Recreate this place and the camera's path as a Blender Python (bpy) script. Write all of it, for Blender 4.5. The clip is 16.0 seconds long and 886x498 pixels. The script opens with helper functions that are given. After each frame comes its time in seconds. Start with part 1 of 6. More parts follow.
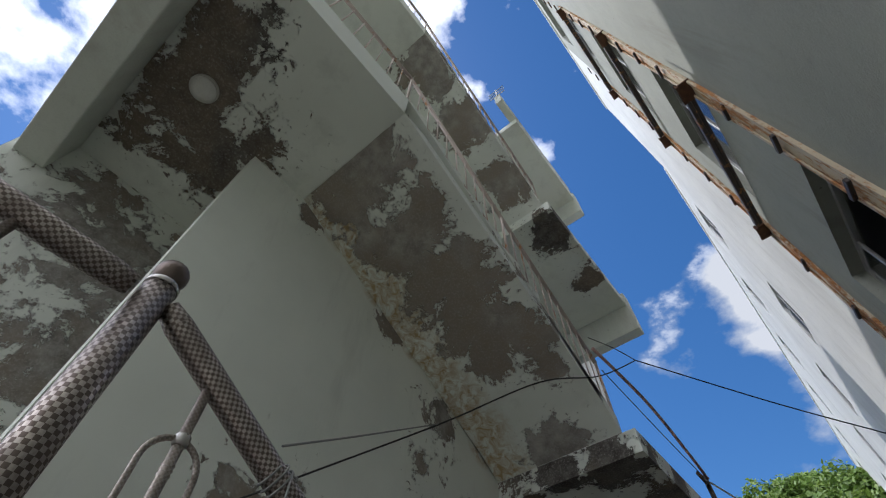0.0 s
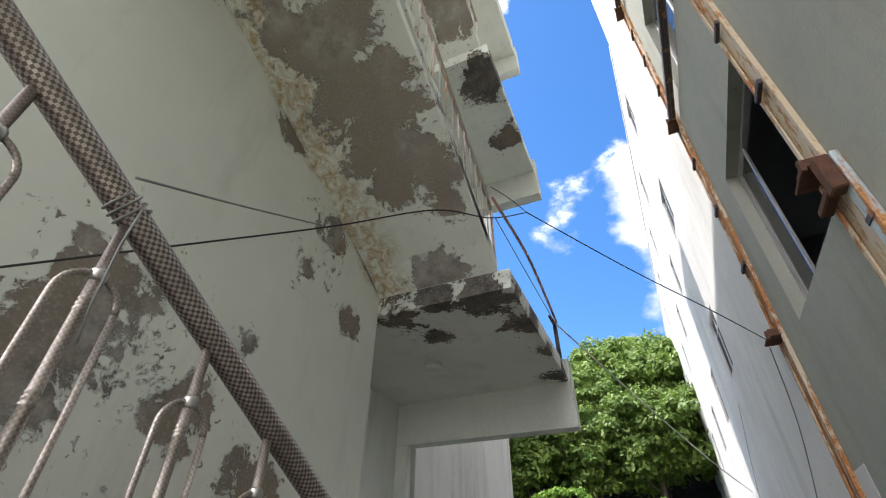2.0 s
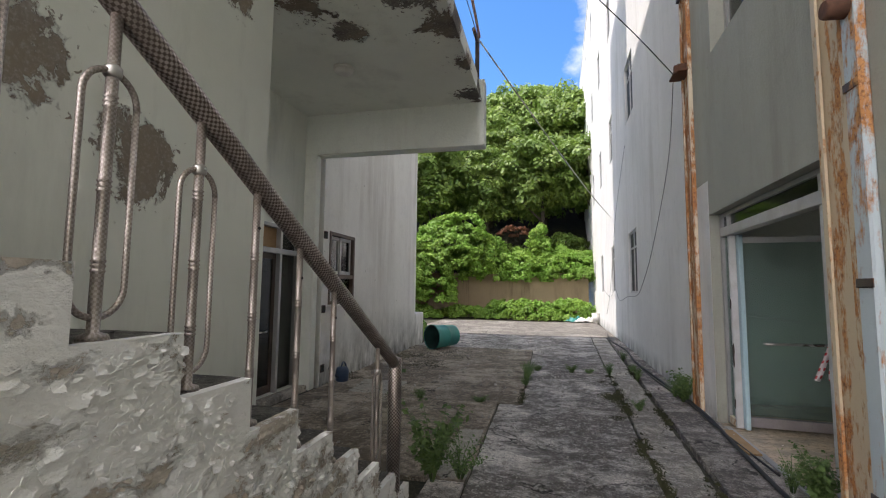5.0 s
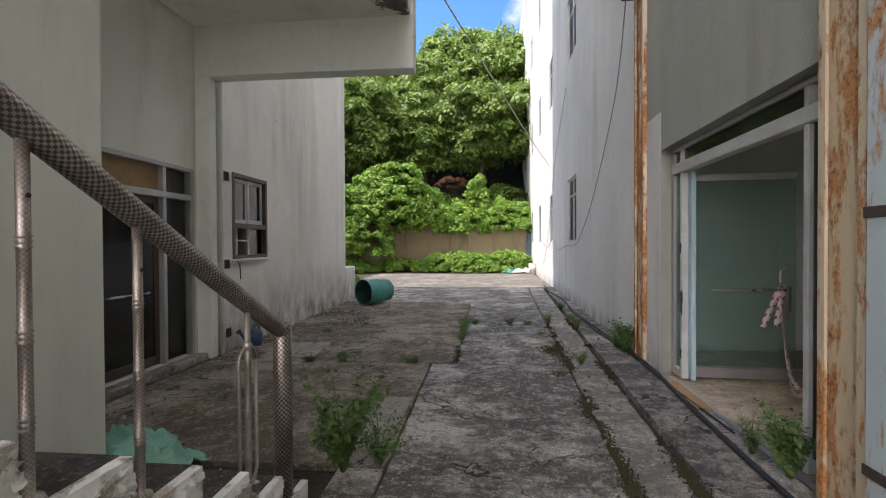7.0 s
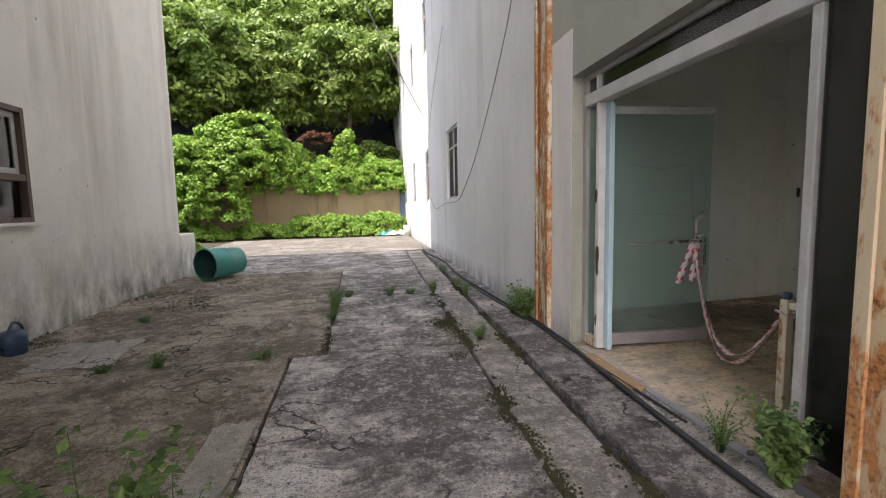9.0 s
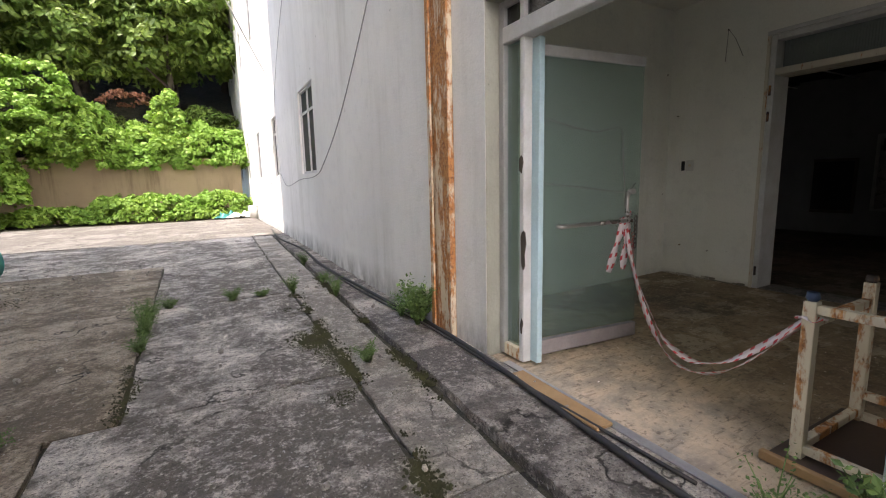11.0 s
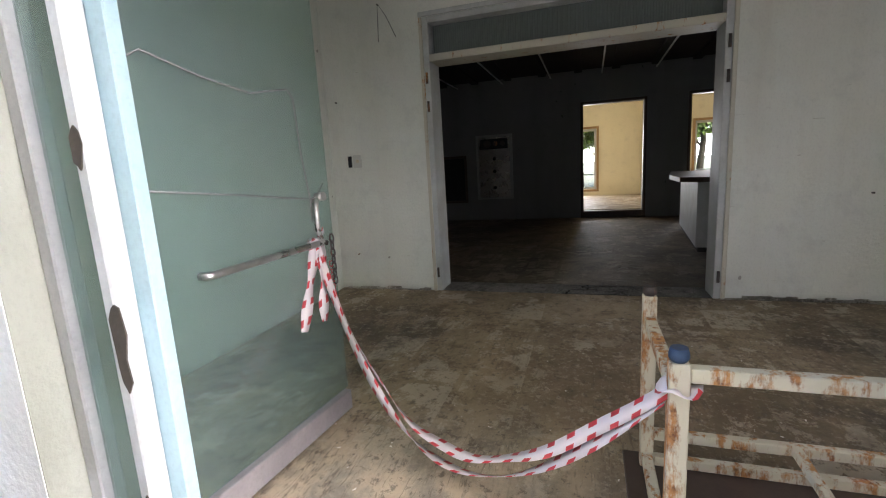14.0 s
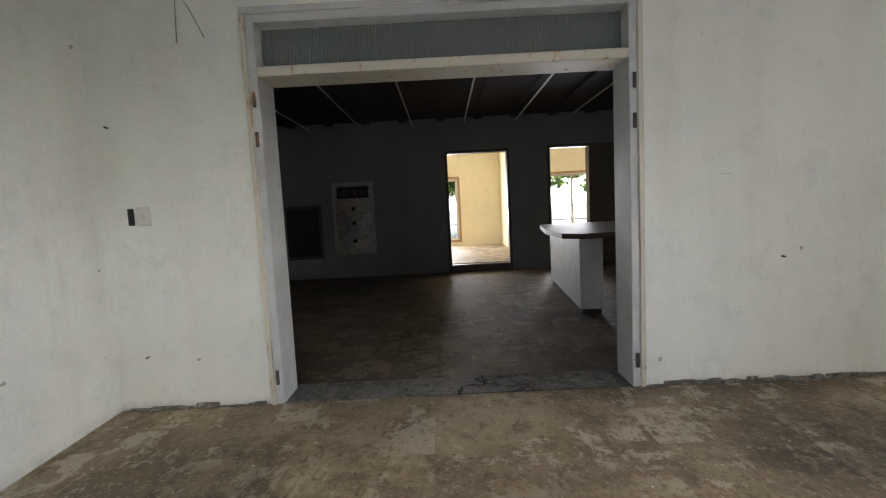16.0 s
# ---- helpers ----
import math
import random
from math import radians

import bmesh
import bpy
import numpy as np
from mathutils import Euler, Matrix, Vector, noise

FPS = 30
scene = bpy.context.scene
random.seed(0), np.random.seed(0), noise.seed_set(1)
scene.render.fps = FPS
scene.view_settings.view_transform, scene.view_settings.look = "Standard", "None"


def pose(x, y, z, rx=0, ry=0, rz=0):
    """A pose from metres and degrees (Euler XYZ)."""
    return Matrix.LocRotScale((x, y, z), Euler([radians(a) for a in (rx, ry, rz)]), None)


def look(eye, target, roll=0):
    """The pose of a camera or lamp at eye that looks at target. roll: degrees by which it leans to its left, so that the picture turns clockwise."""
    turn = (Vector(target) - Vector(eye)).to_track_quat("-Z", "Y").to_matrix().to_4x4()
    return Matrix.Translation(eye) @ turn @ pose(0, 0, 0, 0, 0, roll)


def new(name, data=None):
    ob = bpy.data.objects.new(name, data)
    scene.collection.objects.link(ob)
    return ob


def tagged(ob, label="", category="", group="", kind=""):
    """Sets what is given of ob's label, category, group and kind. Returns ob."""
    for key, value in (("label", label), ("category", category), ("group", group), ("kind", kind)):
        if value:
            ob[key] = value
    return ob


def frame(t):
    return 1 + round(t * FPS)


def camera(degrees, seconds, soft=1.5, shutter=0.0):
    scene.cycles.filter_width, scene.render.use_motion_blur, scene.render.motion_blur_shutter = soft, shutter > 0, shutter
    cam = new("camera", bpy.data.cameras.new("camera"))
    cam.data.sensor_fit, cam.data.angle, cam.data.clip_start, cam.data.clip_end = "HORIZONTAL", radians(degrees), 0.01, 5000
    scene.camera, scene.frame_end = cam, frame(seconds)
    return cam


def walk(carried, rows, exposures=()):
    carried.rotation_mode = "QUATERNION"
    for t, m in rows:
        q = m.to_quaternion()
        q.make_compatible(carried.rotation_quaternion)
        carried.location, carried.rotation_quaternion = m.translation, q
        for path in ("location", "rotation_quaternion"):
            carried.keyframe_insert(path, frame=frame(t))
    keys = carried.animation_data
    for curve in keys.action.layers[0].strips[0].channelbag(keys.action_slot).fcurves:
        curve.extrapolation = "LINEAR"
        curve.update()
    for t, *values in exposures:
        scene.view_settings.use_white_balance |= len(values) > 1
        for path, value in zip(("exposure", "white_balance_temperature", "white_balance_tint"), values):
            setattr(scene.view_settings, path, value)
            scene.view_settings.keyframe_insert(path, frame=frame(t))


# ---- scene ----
cam = camera(89.0, 16.0, 1.1)
PATH = [
    (0, (-0.026, 0.401, 1.873), (-0.75, 1.263, 3.525), 0.8),
    (0.5, (-0.038, 0.445, 1.853), (-0.772, 1.426, 3.434), 1.0),
    (1, (-0.05, 0.505, 1.822), (-0.769, 1.66, 3.287), 0.9),
    (1.5, (-0.065, 0.556, 1.799), (-0.754, 1.872, 3.138), 0.6),
    (2, (-0.072, 0.601, 1.77), (-0.73, 2.059, 2.971), 0.4),
    (2.5, (-0.049, 0.638, 1.718), (-0.68, 2.231, 2.75), 0.8),
    (3, (-0.082, 0.682, 1.669), (-0.671, 2.397, 2.512), 1.3),
    (3.5, (-0.078, 0.716, 1.604), (-0.648, 2.526, 2.236), 1.6),
    (4, (-0.119, 0.766, 1.547), (-0.659, 2.638, 1.999), 1.1),
    (4.5, (-0.137, 0.784, 1.501), (-0.633, 2.7, 1.794), 0.8),
    (7, (-0.129, 1.663, 1.397), (-0.312, 3.655, 1.372), -0.3),
    (7.5, (-0.148, 1.918, 1.371), (-0.248, 3.914, 1.3), -0.4),
    (8, (-0.122, 2.248, 1.361), (-0.111, 4.244, 1.238), -0.6),
    (8.5, (-0.156, 2.567, 1.322), (0.04, 4.55, 1.153), -1.0),
    (11, (-0.015, 4.066, 1.253), (0.945, 5.794, 0.95), -1.3),
    (11.5, (0.162, 4.326, 1.257), (1.289, 5.943, 0.921), -1.6),
    (12, (0.281, 4.549, 1.226), (1.606, 6.005, 0.874), -2.0),
    (12.5, (0.386, 4.767, 1.241), (1.866, 6.06, 0.87), -2.4),
    (13, (0.592, 4.886, 1.223), (2.208, 5.999, 0.836), -3.1),
    (13.5, (0.811, 4.962, 1.243), (2.562, 5.847, 0.856), -3.4),
    (14, (0.969, 5.075, 1.232), (2.839, 5.695, 0.883), -3.3),
    (14.5, (1.16, 5.224, 1.252), (3.104, 5.6, 0.968), -3.5),
    (15, (1.503, 5.257, 1.249), (3.479, 5.465, 1.018), -3.4),
    (15.5, (1.797, 5.263, 1.31), (3.784, 5.38, 1.114), -3.1),
    (16, (2.075, 5.313, 1.304), (4.067, 5.324, 1.126), -2.9),
]
walk(cam, [(t, look(eye, target, roll)) for t, eye, target, roll in PATH],
     [(0.0, 1.1, 5950, 13), (0.5, 1.78, 6350, 13), (1.0, 2.15, 6350, 14), (1.5, 2.2, 6350, 14), (3.5, 2.15, 6500, 16), (7.0, 2.3, 6650, 19), (8.5, 2.65, 6850, 20), (11.0, 3.05, 6950, 21), (12.0, 3.42, 6800, 20), (13.5, 4.0, 6450, 19), (14.0, 4.3, 6400, 19), (15.0, 4.7, 6350, 18), (16.0, 5.08, 6350, 18)])


# ---- world, sun, exposure ----
SUN_EL = 62.0
world = bpy.data.worlds.new("world")
scene.world = world
world.use_nodes = True
wn, wl = world.node_tree.nodes, world.node_tree.links
wn.clear()
w_out, w_bg, w_sky = wn.new("ShaderNodeOutputWorld"), wn.new("ShaderNodeBackground"), wn.new("ShaderNodeTexSky")
w_sky.sky_type, w_sky.sun_disc = "NISHITA", False
w_sky.sun_elevation, w_sky.sun_rotation = radians(SUN_EL), radians(-90)
w_sky.air_density, w_sky.dust_density, w_sky.ozone_density = 1.0, 0.2, 4.0
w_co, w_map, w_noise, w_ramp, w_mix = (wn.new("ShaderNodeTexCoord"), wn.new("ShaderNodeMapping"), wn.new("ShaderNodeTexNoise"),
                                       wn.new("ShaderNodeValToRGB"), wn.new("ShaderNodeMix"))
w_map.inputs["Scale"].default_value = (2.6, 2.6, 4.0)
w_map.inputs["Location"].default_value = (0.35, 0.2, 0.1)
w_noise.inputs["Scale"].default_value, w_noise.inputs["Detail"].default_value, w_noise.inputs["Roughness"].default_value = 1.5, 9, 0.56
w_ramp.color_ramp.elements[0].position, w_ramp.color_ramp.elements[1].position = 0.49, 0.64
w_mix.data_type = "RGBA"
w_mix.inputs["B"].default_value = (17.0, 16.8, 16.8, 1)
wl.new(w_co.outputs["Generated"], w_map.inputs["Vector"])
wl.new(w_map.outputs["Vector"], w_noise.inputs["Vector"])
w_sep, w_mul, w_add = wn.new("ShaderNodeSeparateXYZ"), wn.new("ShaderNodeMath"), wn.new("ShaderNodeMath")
w_mul.operation, w_add.operation = "MULTIPLY_ADD", "ADD"      # thickens unseen cloud behind the walk, added to brighten the shaded alley
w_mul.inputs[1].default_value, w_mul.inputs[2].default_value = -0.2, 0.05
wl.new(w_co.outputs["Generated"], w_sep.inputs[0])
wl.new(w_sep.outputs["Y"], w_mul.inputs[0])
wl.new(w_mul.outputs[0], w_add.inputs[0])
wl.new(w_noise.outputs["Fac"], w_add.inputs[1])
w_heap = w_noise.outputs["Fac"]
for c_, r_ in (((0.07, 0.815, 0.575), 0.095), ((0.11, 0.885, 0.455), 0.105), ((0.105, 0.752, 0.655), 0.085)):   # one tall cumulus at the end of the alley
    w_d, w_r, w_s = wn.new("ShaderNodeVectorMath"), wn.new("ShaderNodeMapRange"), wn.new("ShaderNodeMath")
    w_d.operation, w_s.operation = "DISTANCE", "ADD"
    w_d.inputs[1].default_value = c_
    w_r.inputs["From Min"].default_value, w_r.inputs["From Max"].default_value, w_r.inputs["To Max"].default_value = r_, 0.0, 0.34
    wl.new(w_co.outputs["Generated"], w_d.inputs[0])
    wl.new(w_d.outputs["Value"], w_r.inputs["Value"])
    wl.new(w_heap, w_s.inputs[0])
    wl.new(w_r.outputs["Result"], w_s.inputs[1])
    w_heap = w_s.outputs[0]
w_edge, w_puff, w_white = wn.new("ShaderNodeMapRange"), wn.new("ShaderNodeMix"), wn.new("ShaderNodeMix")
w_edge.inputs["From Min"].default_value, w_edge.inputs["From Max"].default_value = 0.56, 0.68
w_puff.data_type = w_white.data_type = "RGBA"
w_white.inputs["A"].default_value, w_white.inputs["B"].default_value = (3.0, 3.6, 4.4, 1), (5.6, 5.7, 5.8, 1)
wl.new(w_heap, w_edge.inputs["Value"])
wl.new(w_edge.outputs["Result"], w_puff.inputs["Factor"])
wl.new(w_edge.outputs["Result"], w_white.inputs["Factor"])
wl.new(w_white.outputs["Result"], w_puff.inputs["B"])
w_hue = wn.new("ShaderNodeHueSaturation")
w_hue.inputs["Saturation"].default_value = 1.22
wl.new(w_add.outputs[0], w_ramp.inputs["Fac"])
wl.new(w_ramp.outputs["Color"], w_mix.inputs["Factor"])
wl.new(w_sky.outputs["Color"], w_hue.inputs["Color"])
wl.new(w_hue.outputs["Color"], w_mix.inputs["A"])
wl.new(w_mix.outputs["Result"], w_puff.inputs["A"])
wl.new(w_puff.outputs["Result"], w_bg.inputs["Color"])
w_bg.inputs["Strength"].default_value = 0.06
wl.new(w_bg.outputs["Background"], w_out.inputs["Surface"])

sun = new("sun", bpy.data.lights.new("sun", "SUN"))
sun.data.energy, sun.data.angle, sun.data.color = 1.3, radians(0.5), (1.0, 0.95, 0.87)
sun.matrix_world = look((0, 0, 0), (math.cos(radians(SUN_EL)), 0.0, -math.sin(radians(SUN_EL))))

# daylight that enters the hall by its wide door and by the window beside it
for y_, w_, z_, h_ in ((5.5, 2.3, 1.15, 2.0), (2.4, 1.5, 1.5, 1.2)):
    al = new("hall_daylight", bpy.data.lights.new("hall_daylight", "AREA"))
    al.data.shape, al.data.size, al.data.size_y, al.data.energy, al.data.color = "RECTANGLE", w_, h_, 0.30, (0.93, 0.97, 1.0)
    al.matrix_world = look((1.62 + 0.03 * y_ if y_ < 4 else 1.9, y_, z_), (6.0, y_, z_ - 0.5))

for y_ in (5.6, 1.72):
    al = new("room_daylight", bpy.data.lights.new("room_daylight", "AREA"))
    al.data.shape, al.data.size, al.data.size_y, al.data.energy, al.data.color = "RECTANGLE", 1.3, 1.5, 3.8, (0.97, 1.0, 1.0)
    al.matrix_world = look((14.58, y_, 1.41), (10.0, y_, 1.0))

# ---- materials ----


class Mat:
    """A node material with small helpers."""

    def __init__(self, name):
        self.m = bpy.data.materials.new(name)
        self.m.use_nodes = True
        self.t = self.m.node_tree
        self.n, self.l = self.t.nodes, self.t.links
        self.b = self.n["Principled BSDF"]
        self.co = self.n.new("ShaderNodeTexCoord").outputs["Object"]

    def set(self, socket, value):
        if hasattr(value, "links"):
            self.l.new(value, self.b.inputs[socket])
        else:
            self.b.inputs[socket].default_value = value
        return self

    def put(self, value, socket):
        if hasattr(value, "links"):
            self.l.new(value, socket)
        else:
            socket.default_value = value

    def noise(self, scale, detail=5, rough=0.6, stretch=(1, 1, 1), shift=(0, 0, 0), distort=0.0):
        mp, nz = self.n.new("ShaderNodeMapping"), self.n.new("ShaderNodeTexNoise")
        mp.inputs["Scale"].default_value, mp.inputs["Location"].default_value = stretch, shift
        nz.inputs["Scale"].default_value, nz.inputs["Detail"].default_value = scale, detail
        nz.inputs["Roughness"].default_value, nz.inputs["Distortion"].default_value = rough, distort
        self.l.new(self.co, mp.inputs["Vector"])
        self.l.new(mp.outputs["Vector"], nz.inputs["Vector"])
        return nz.outputs["Fac"]

    def step(self, v, lo, hi):
        mr = self.n.new("ShaderNodeMapRange")
        self.put(v, mr.inputs["Value"])
        mr.inputs["From Min"].default_value, mr.inputs["From Max"].default_value = lo, hi
        return mr.outputs["Result"]

    def math(self, op, a, b=0.0):
        nd = self.n.new("ShaderNodeMath")
        nd.operation = op
        self.put(a, nd.inputs[0])
        self.put(b, nd.inputs[1])
        return nd.outputs[0]

    def mix(self, fac, a, b):
        nd = self.n.new("ShaderNodeMix")
        nd.data_type = "RGBA"
        self.put(fac, nd.inputs["Factor"])
        for v, s in ((a, "A"), (b, "B")):
            self.put(v if hasattr(v, "links") else (*v, 1), nd.inputs[s])
        return nd.outputs["Result"]

    def near(self, spots):
        """The greatest of soft bumps round the given places (x, y, z, radius)."""
        out = None
        for x, y, z, r in spots:
            nd = self.n.new("ShaderNodeVectorMath")
            nd.operation = "DISTANCE"
            self.l.new(self.co, nd.inputs[0])
            nd.inputs[1].default_value = (x, y, z)
            v = self.step(nd.outputs["Value"], r * 1.6, 0.0)
            out = v if out is None else self.math("MAXIMUM", out, v)
        return out

    def bump(self, height, strength=0.3, dist=0.01):
        nd = self.n.new("ShaderNodeBump")
        nd.inputs["Strength"].default_value, nd.inputs["Distance"].default_value = strength, dist
        self.l.new(height, nd.inputs["Height"])
        self.l.new(nd.outputs["Normal"], self.b.inputs["Normal"])
        return self

    def axis(self, name):
        nd = self.n.new("ShaderNodeSeparateXYZ")
        self.l.new(self.co, nd.inputs[0])
        return nd.outputs[name]


def plain(name, c1, c2, rough=0.6, scale=6.0, metal=0.0, bump=0.15, fine=60.0):
    """A painted or raw surface that varies at two scales."""
    k = Mat(name)
    big, small = k.noise(scale, 5), k.noise(fine, 3)
    c = k.mix(k.step(big, 0.35, 0.68), c1, c2)
    c = k.mix(k.math("MULTIPLY", k.step(small, 0.45, 0.75), 0.25), c, tuple(0.6 * v for v in c1))
    k.set("Base Color", c).set("Metallic", metal)
    k.set("Roughness", k.math("ADD", k.math("MULTIPLY", big, 0.25), rough - 0.12))
    k.bump(k.math("ADD", small, big), bump, 0.004)
    return k.m


def peeling(name, paint, spots, base=0.0, edge=0.5, rust=(), bare=(0.19, 0.172, 0.155), bare2=(0.40, 0.375, 0.34)):
    """Old paint that flakes off the plaster round given places, with chipped rims and drips of rust."""
    k = Mat(name)
    ragged = k.math("ADD", k.math("MULTIPLY", k.noise(2.6, 11, 0.70, distort=0.35), 0.78),
                    k.math("MULTIPLY", k.noise(13, 9, 0.74, distort=0.4, shift=(3, 7, 1)), 0.22))
    grain, mid, big = k.noise(55, 4), k.noise(7, 6, 0.65), k.noise(0.7, 4)
    amount = k.math("ADD", ragged, base)
    if spots:
        amount = k.math("ADD", amount, k.math("MULTIPLY", k.near(spots), edge))
    chips = k.math("MULTIPLY", k.step(amount, 0.50, 0.60), k.step(k.noise(17, 6, 0.6, shift=(2, 9, 4), distort=0.5), 0.635, 0.645))
    gone = k.math("MAXIMUM", k.step(amount, 0.655, 0.660), chips)
    rim = k.math("SUBTRACT", k.step(amount, 0.635, 0.65), gone)
    bare_c = k.mix(k.step(mid, 0.38, 0.66), bare, bare2)
    bare_c = k.mix(k.step(k.noise(0.9, 3, shift=(5, 2, 1)), 0.44, 0.56), bare_c, k.mix(mid, tuple(1.15 * v for v in bare), (0.30, 0.235, 0.17)))
    bare_c = k.mix(k.math("MULTIPLY", k.step(grain, 0.5, 0.8), 0.6), bare_c, (0.5, 0.48, 0.44))
    coat = k.mix(k.step(big, 0.3, 0.7), paint, tuple(0.88 * v for v in paint))
    coat = k.mix(k.math("MULTIPLY", k.step(k.noise(1.6, 7, 0.7, (1, 1, 0.22)), 0.52, 0.8), 0.42), coat, (0.33, 0.33, 0.29))
    coat = k.mix(rim, coat, (0.72, 0.73, 0.68))
    if rust:
        streak = k.step(k.noise(9, 6, 0.7, (1, 1, 1), distort=1.0), 0.4, 0.62)
        coat = k.mix(k.math("MULTIPLY", k.step(k.near(rust), 0.25, 0.6), streak), coat, (0.46, 0.33, 0.16))
    k.set("Base Color", k.mix(gone, coat, bare_c))
    k.set("Roughness", k.math("ADD", 0.55, k.math("MULTIPLY", gone, 0.35)))
    height = k.math("ADD", k.math("MULTIPLY", gone, -1.0), k.math("ADD", k.math("MULTIPLY", rim, 0.6), k.math("MULTIPLY", k.math("MULTIPLY", mid, gone), 0.7)))
    height = k.math("ADD", height, k.math("MULTIPLY", grain, 0.12))
    return k.bump(height, 0.9, 0.008).m


def flaky(name):
    """Thick white masonry paint, crusted and flaking in ragged scabs over tan plaster."""
    k = Mat(name)
    edge, scab = k.noise(9, 11, 0.74, (1, 0.8, 1.2), distort=0.4), k.noise(4.5, 9, 0.70, (1, 0.8, 1.4), shift=(9, 1, 2), distort=0.3)
    mid, fine, crust = k.noise(2.5, 5, 0.6), k.noise(90, 4), k.noise(38, 6, 0.68, (1, 0.8, 1.4))
    amount = k.math("ADD", k.math("MULTIPLY", edge, 0.5), k.math("MULTIPLY", scab, 0.5))
    gone = k.step(amount, 0.533, 0.538)
    lip = k.math("SUBTRACT", k.step(amount, 0.512, 0.531), gone)
    c = k.mix(k.step(mid, 0.35, 0.7), (0.93, 0.92, 0.885), (0.87, 0.855, 0.80))
    c = k.mix(k.math("MULTIPLY", k.step(crust, 0.58, 0.68), 0.35), c, (0.60, 0.56, 0.47))
    under = k.mix(k.step(k.noise(3, 5, shift=(1, 4, 4)), 0.42, 0.6), (0.66, 0.56, 0.46), (0.44, 0.41, 0.33))
    c = k.mix(k.math("MULTIPLY", gone, 0.9), c, k.mix(k.math("MULTIPLY", fine, 0.6), under, (0.34, 0.28, 0.21)))
    k.set("Base Color", c).set("Roughness", 0.92)
    h = k.math("ADD", k.math("MULTIPLY", gone, -1.0), k.math("ADD", k.math("MULTIPLY", lip, 0.5), k.math("MULTIPLY", fine, 0.2)))
    h = k.math("ADD", h, k.math("MULTIPLY", crust, 1.3))
    return k.bump(h, 0.9, 0.008).m


def weathered(name, paint, dirt, streaks=0.5, foot=0.0, top=0.0):
    """Plastered and painted wall with rain streaks, hairline blotches and damp growth at its foot."""
    k = Mat(name)
    big, fine, run = k.noise(0.55, 6, 0.6), k.noise(38, 5, 0.6), k.noise(2.4, 7, 0.68, (1, 1, 0.09))
    c = k.mix(k.step(big, 0.35, 0.7), paint, tuple(0.86 * v for v in paint))
    where = k.step(k.noise(0.9, 4, 0.6, (1, 1, 0.35), shift=(6, 2, 3)), 0.42, 0.62)
    c = k.mix(k.math("MULTIPLY", k.math("MULTIPLY", k.step(run, 0.47, 0.75), where), min(1.0, 1.35 * streaks)), c, dirt)
    c = k.mix(k.math("MULTIPLY", k.step(k.noise(5, 7, 0.7), 0.52, 0.76), 0.42), c, tuple(0.66 * v for v in paint))
    speck = k.step(k.noise(9, 2, 0.5, shift=(5, 8, 1)), 0.765, 0.775)
    c = k.mix(k.math("MULTIPLY", speck, 0.6), c, tuple(0.4 * v for v in dirt))
    scratch = k.step(k.noise(6, 3, 0.6, (1.0, 1.0, 9.0), shift=(2, 3, 7), distort=0.4), 0.73, 0.75)
    c = k.mix(k.math("MULTIPLY", scratch, 0.4), c, tuple(0.6 * v for v in dirt))
    if foot:
        low = k.math("MULTIPLY", k.step(k.axis("Z"), foot, 0.0), k.step(k.noise(3.2, 8, 0.7, (1, 1, 0.5)), 0.36, 0.66))
        c = k.mix(k.math("MINIMUM", low, 1.0), c, (0.07, 0.075, 0.05))
    c = k.mix(k.math("MULTIPLY", k.step(k.noise(70, 4, 0.7, (1, 1, 0.7)), 0.5, 0.72), 0.22), c, tuple(0.55 * v for v in paint))
    k.set("Base Color", c).set("Roughness", 0.82)
    return k.bump(k.math("ADD", fine, k.math("MULTIPLY", k.noise(9, 5), 0.8)), 0.5, 0.008).m


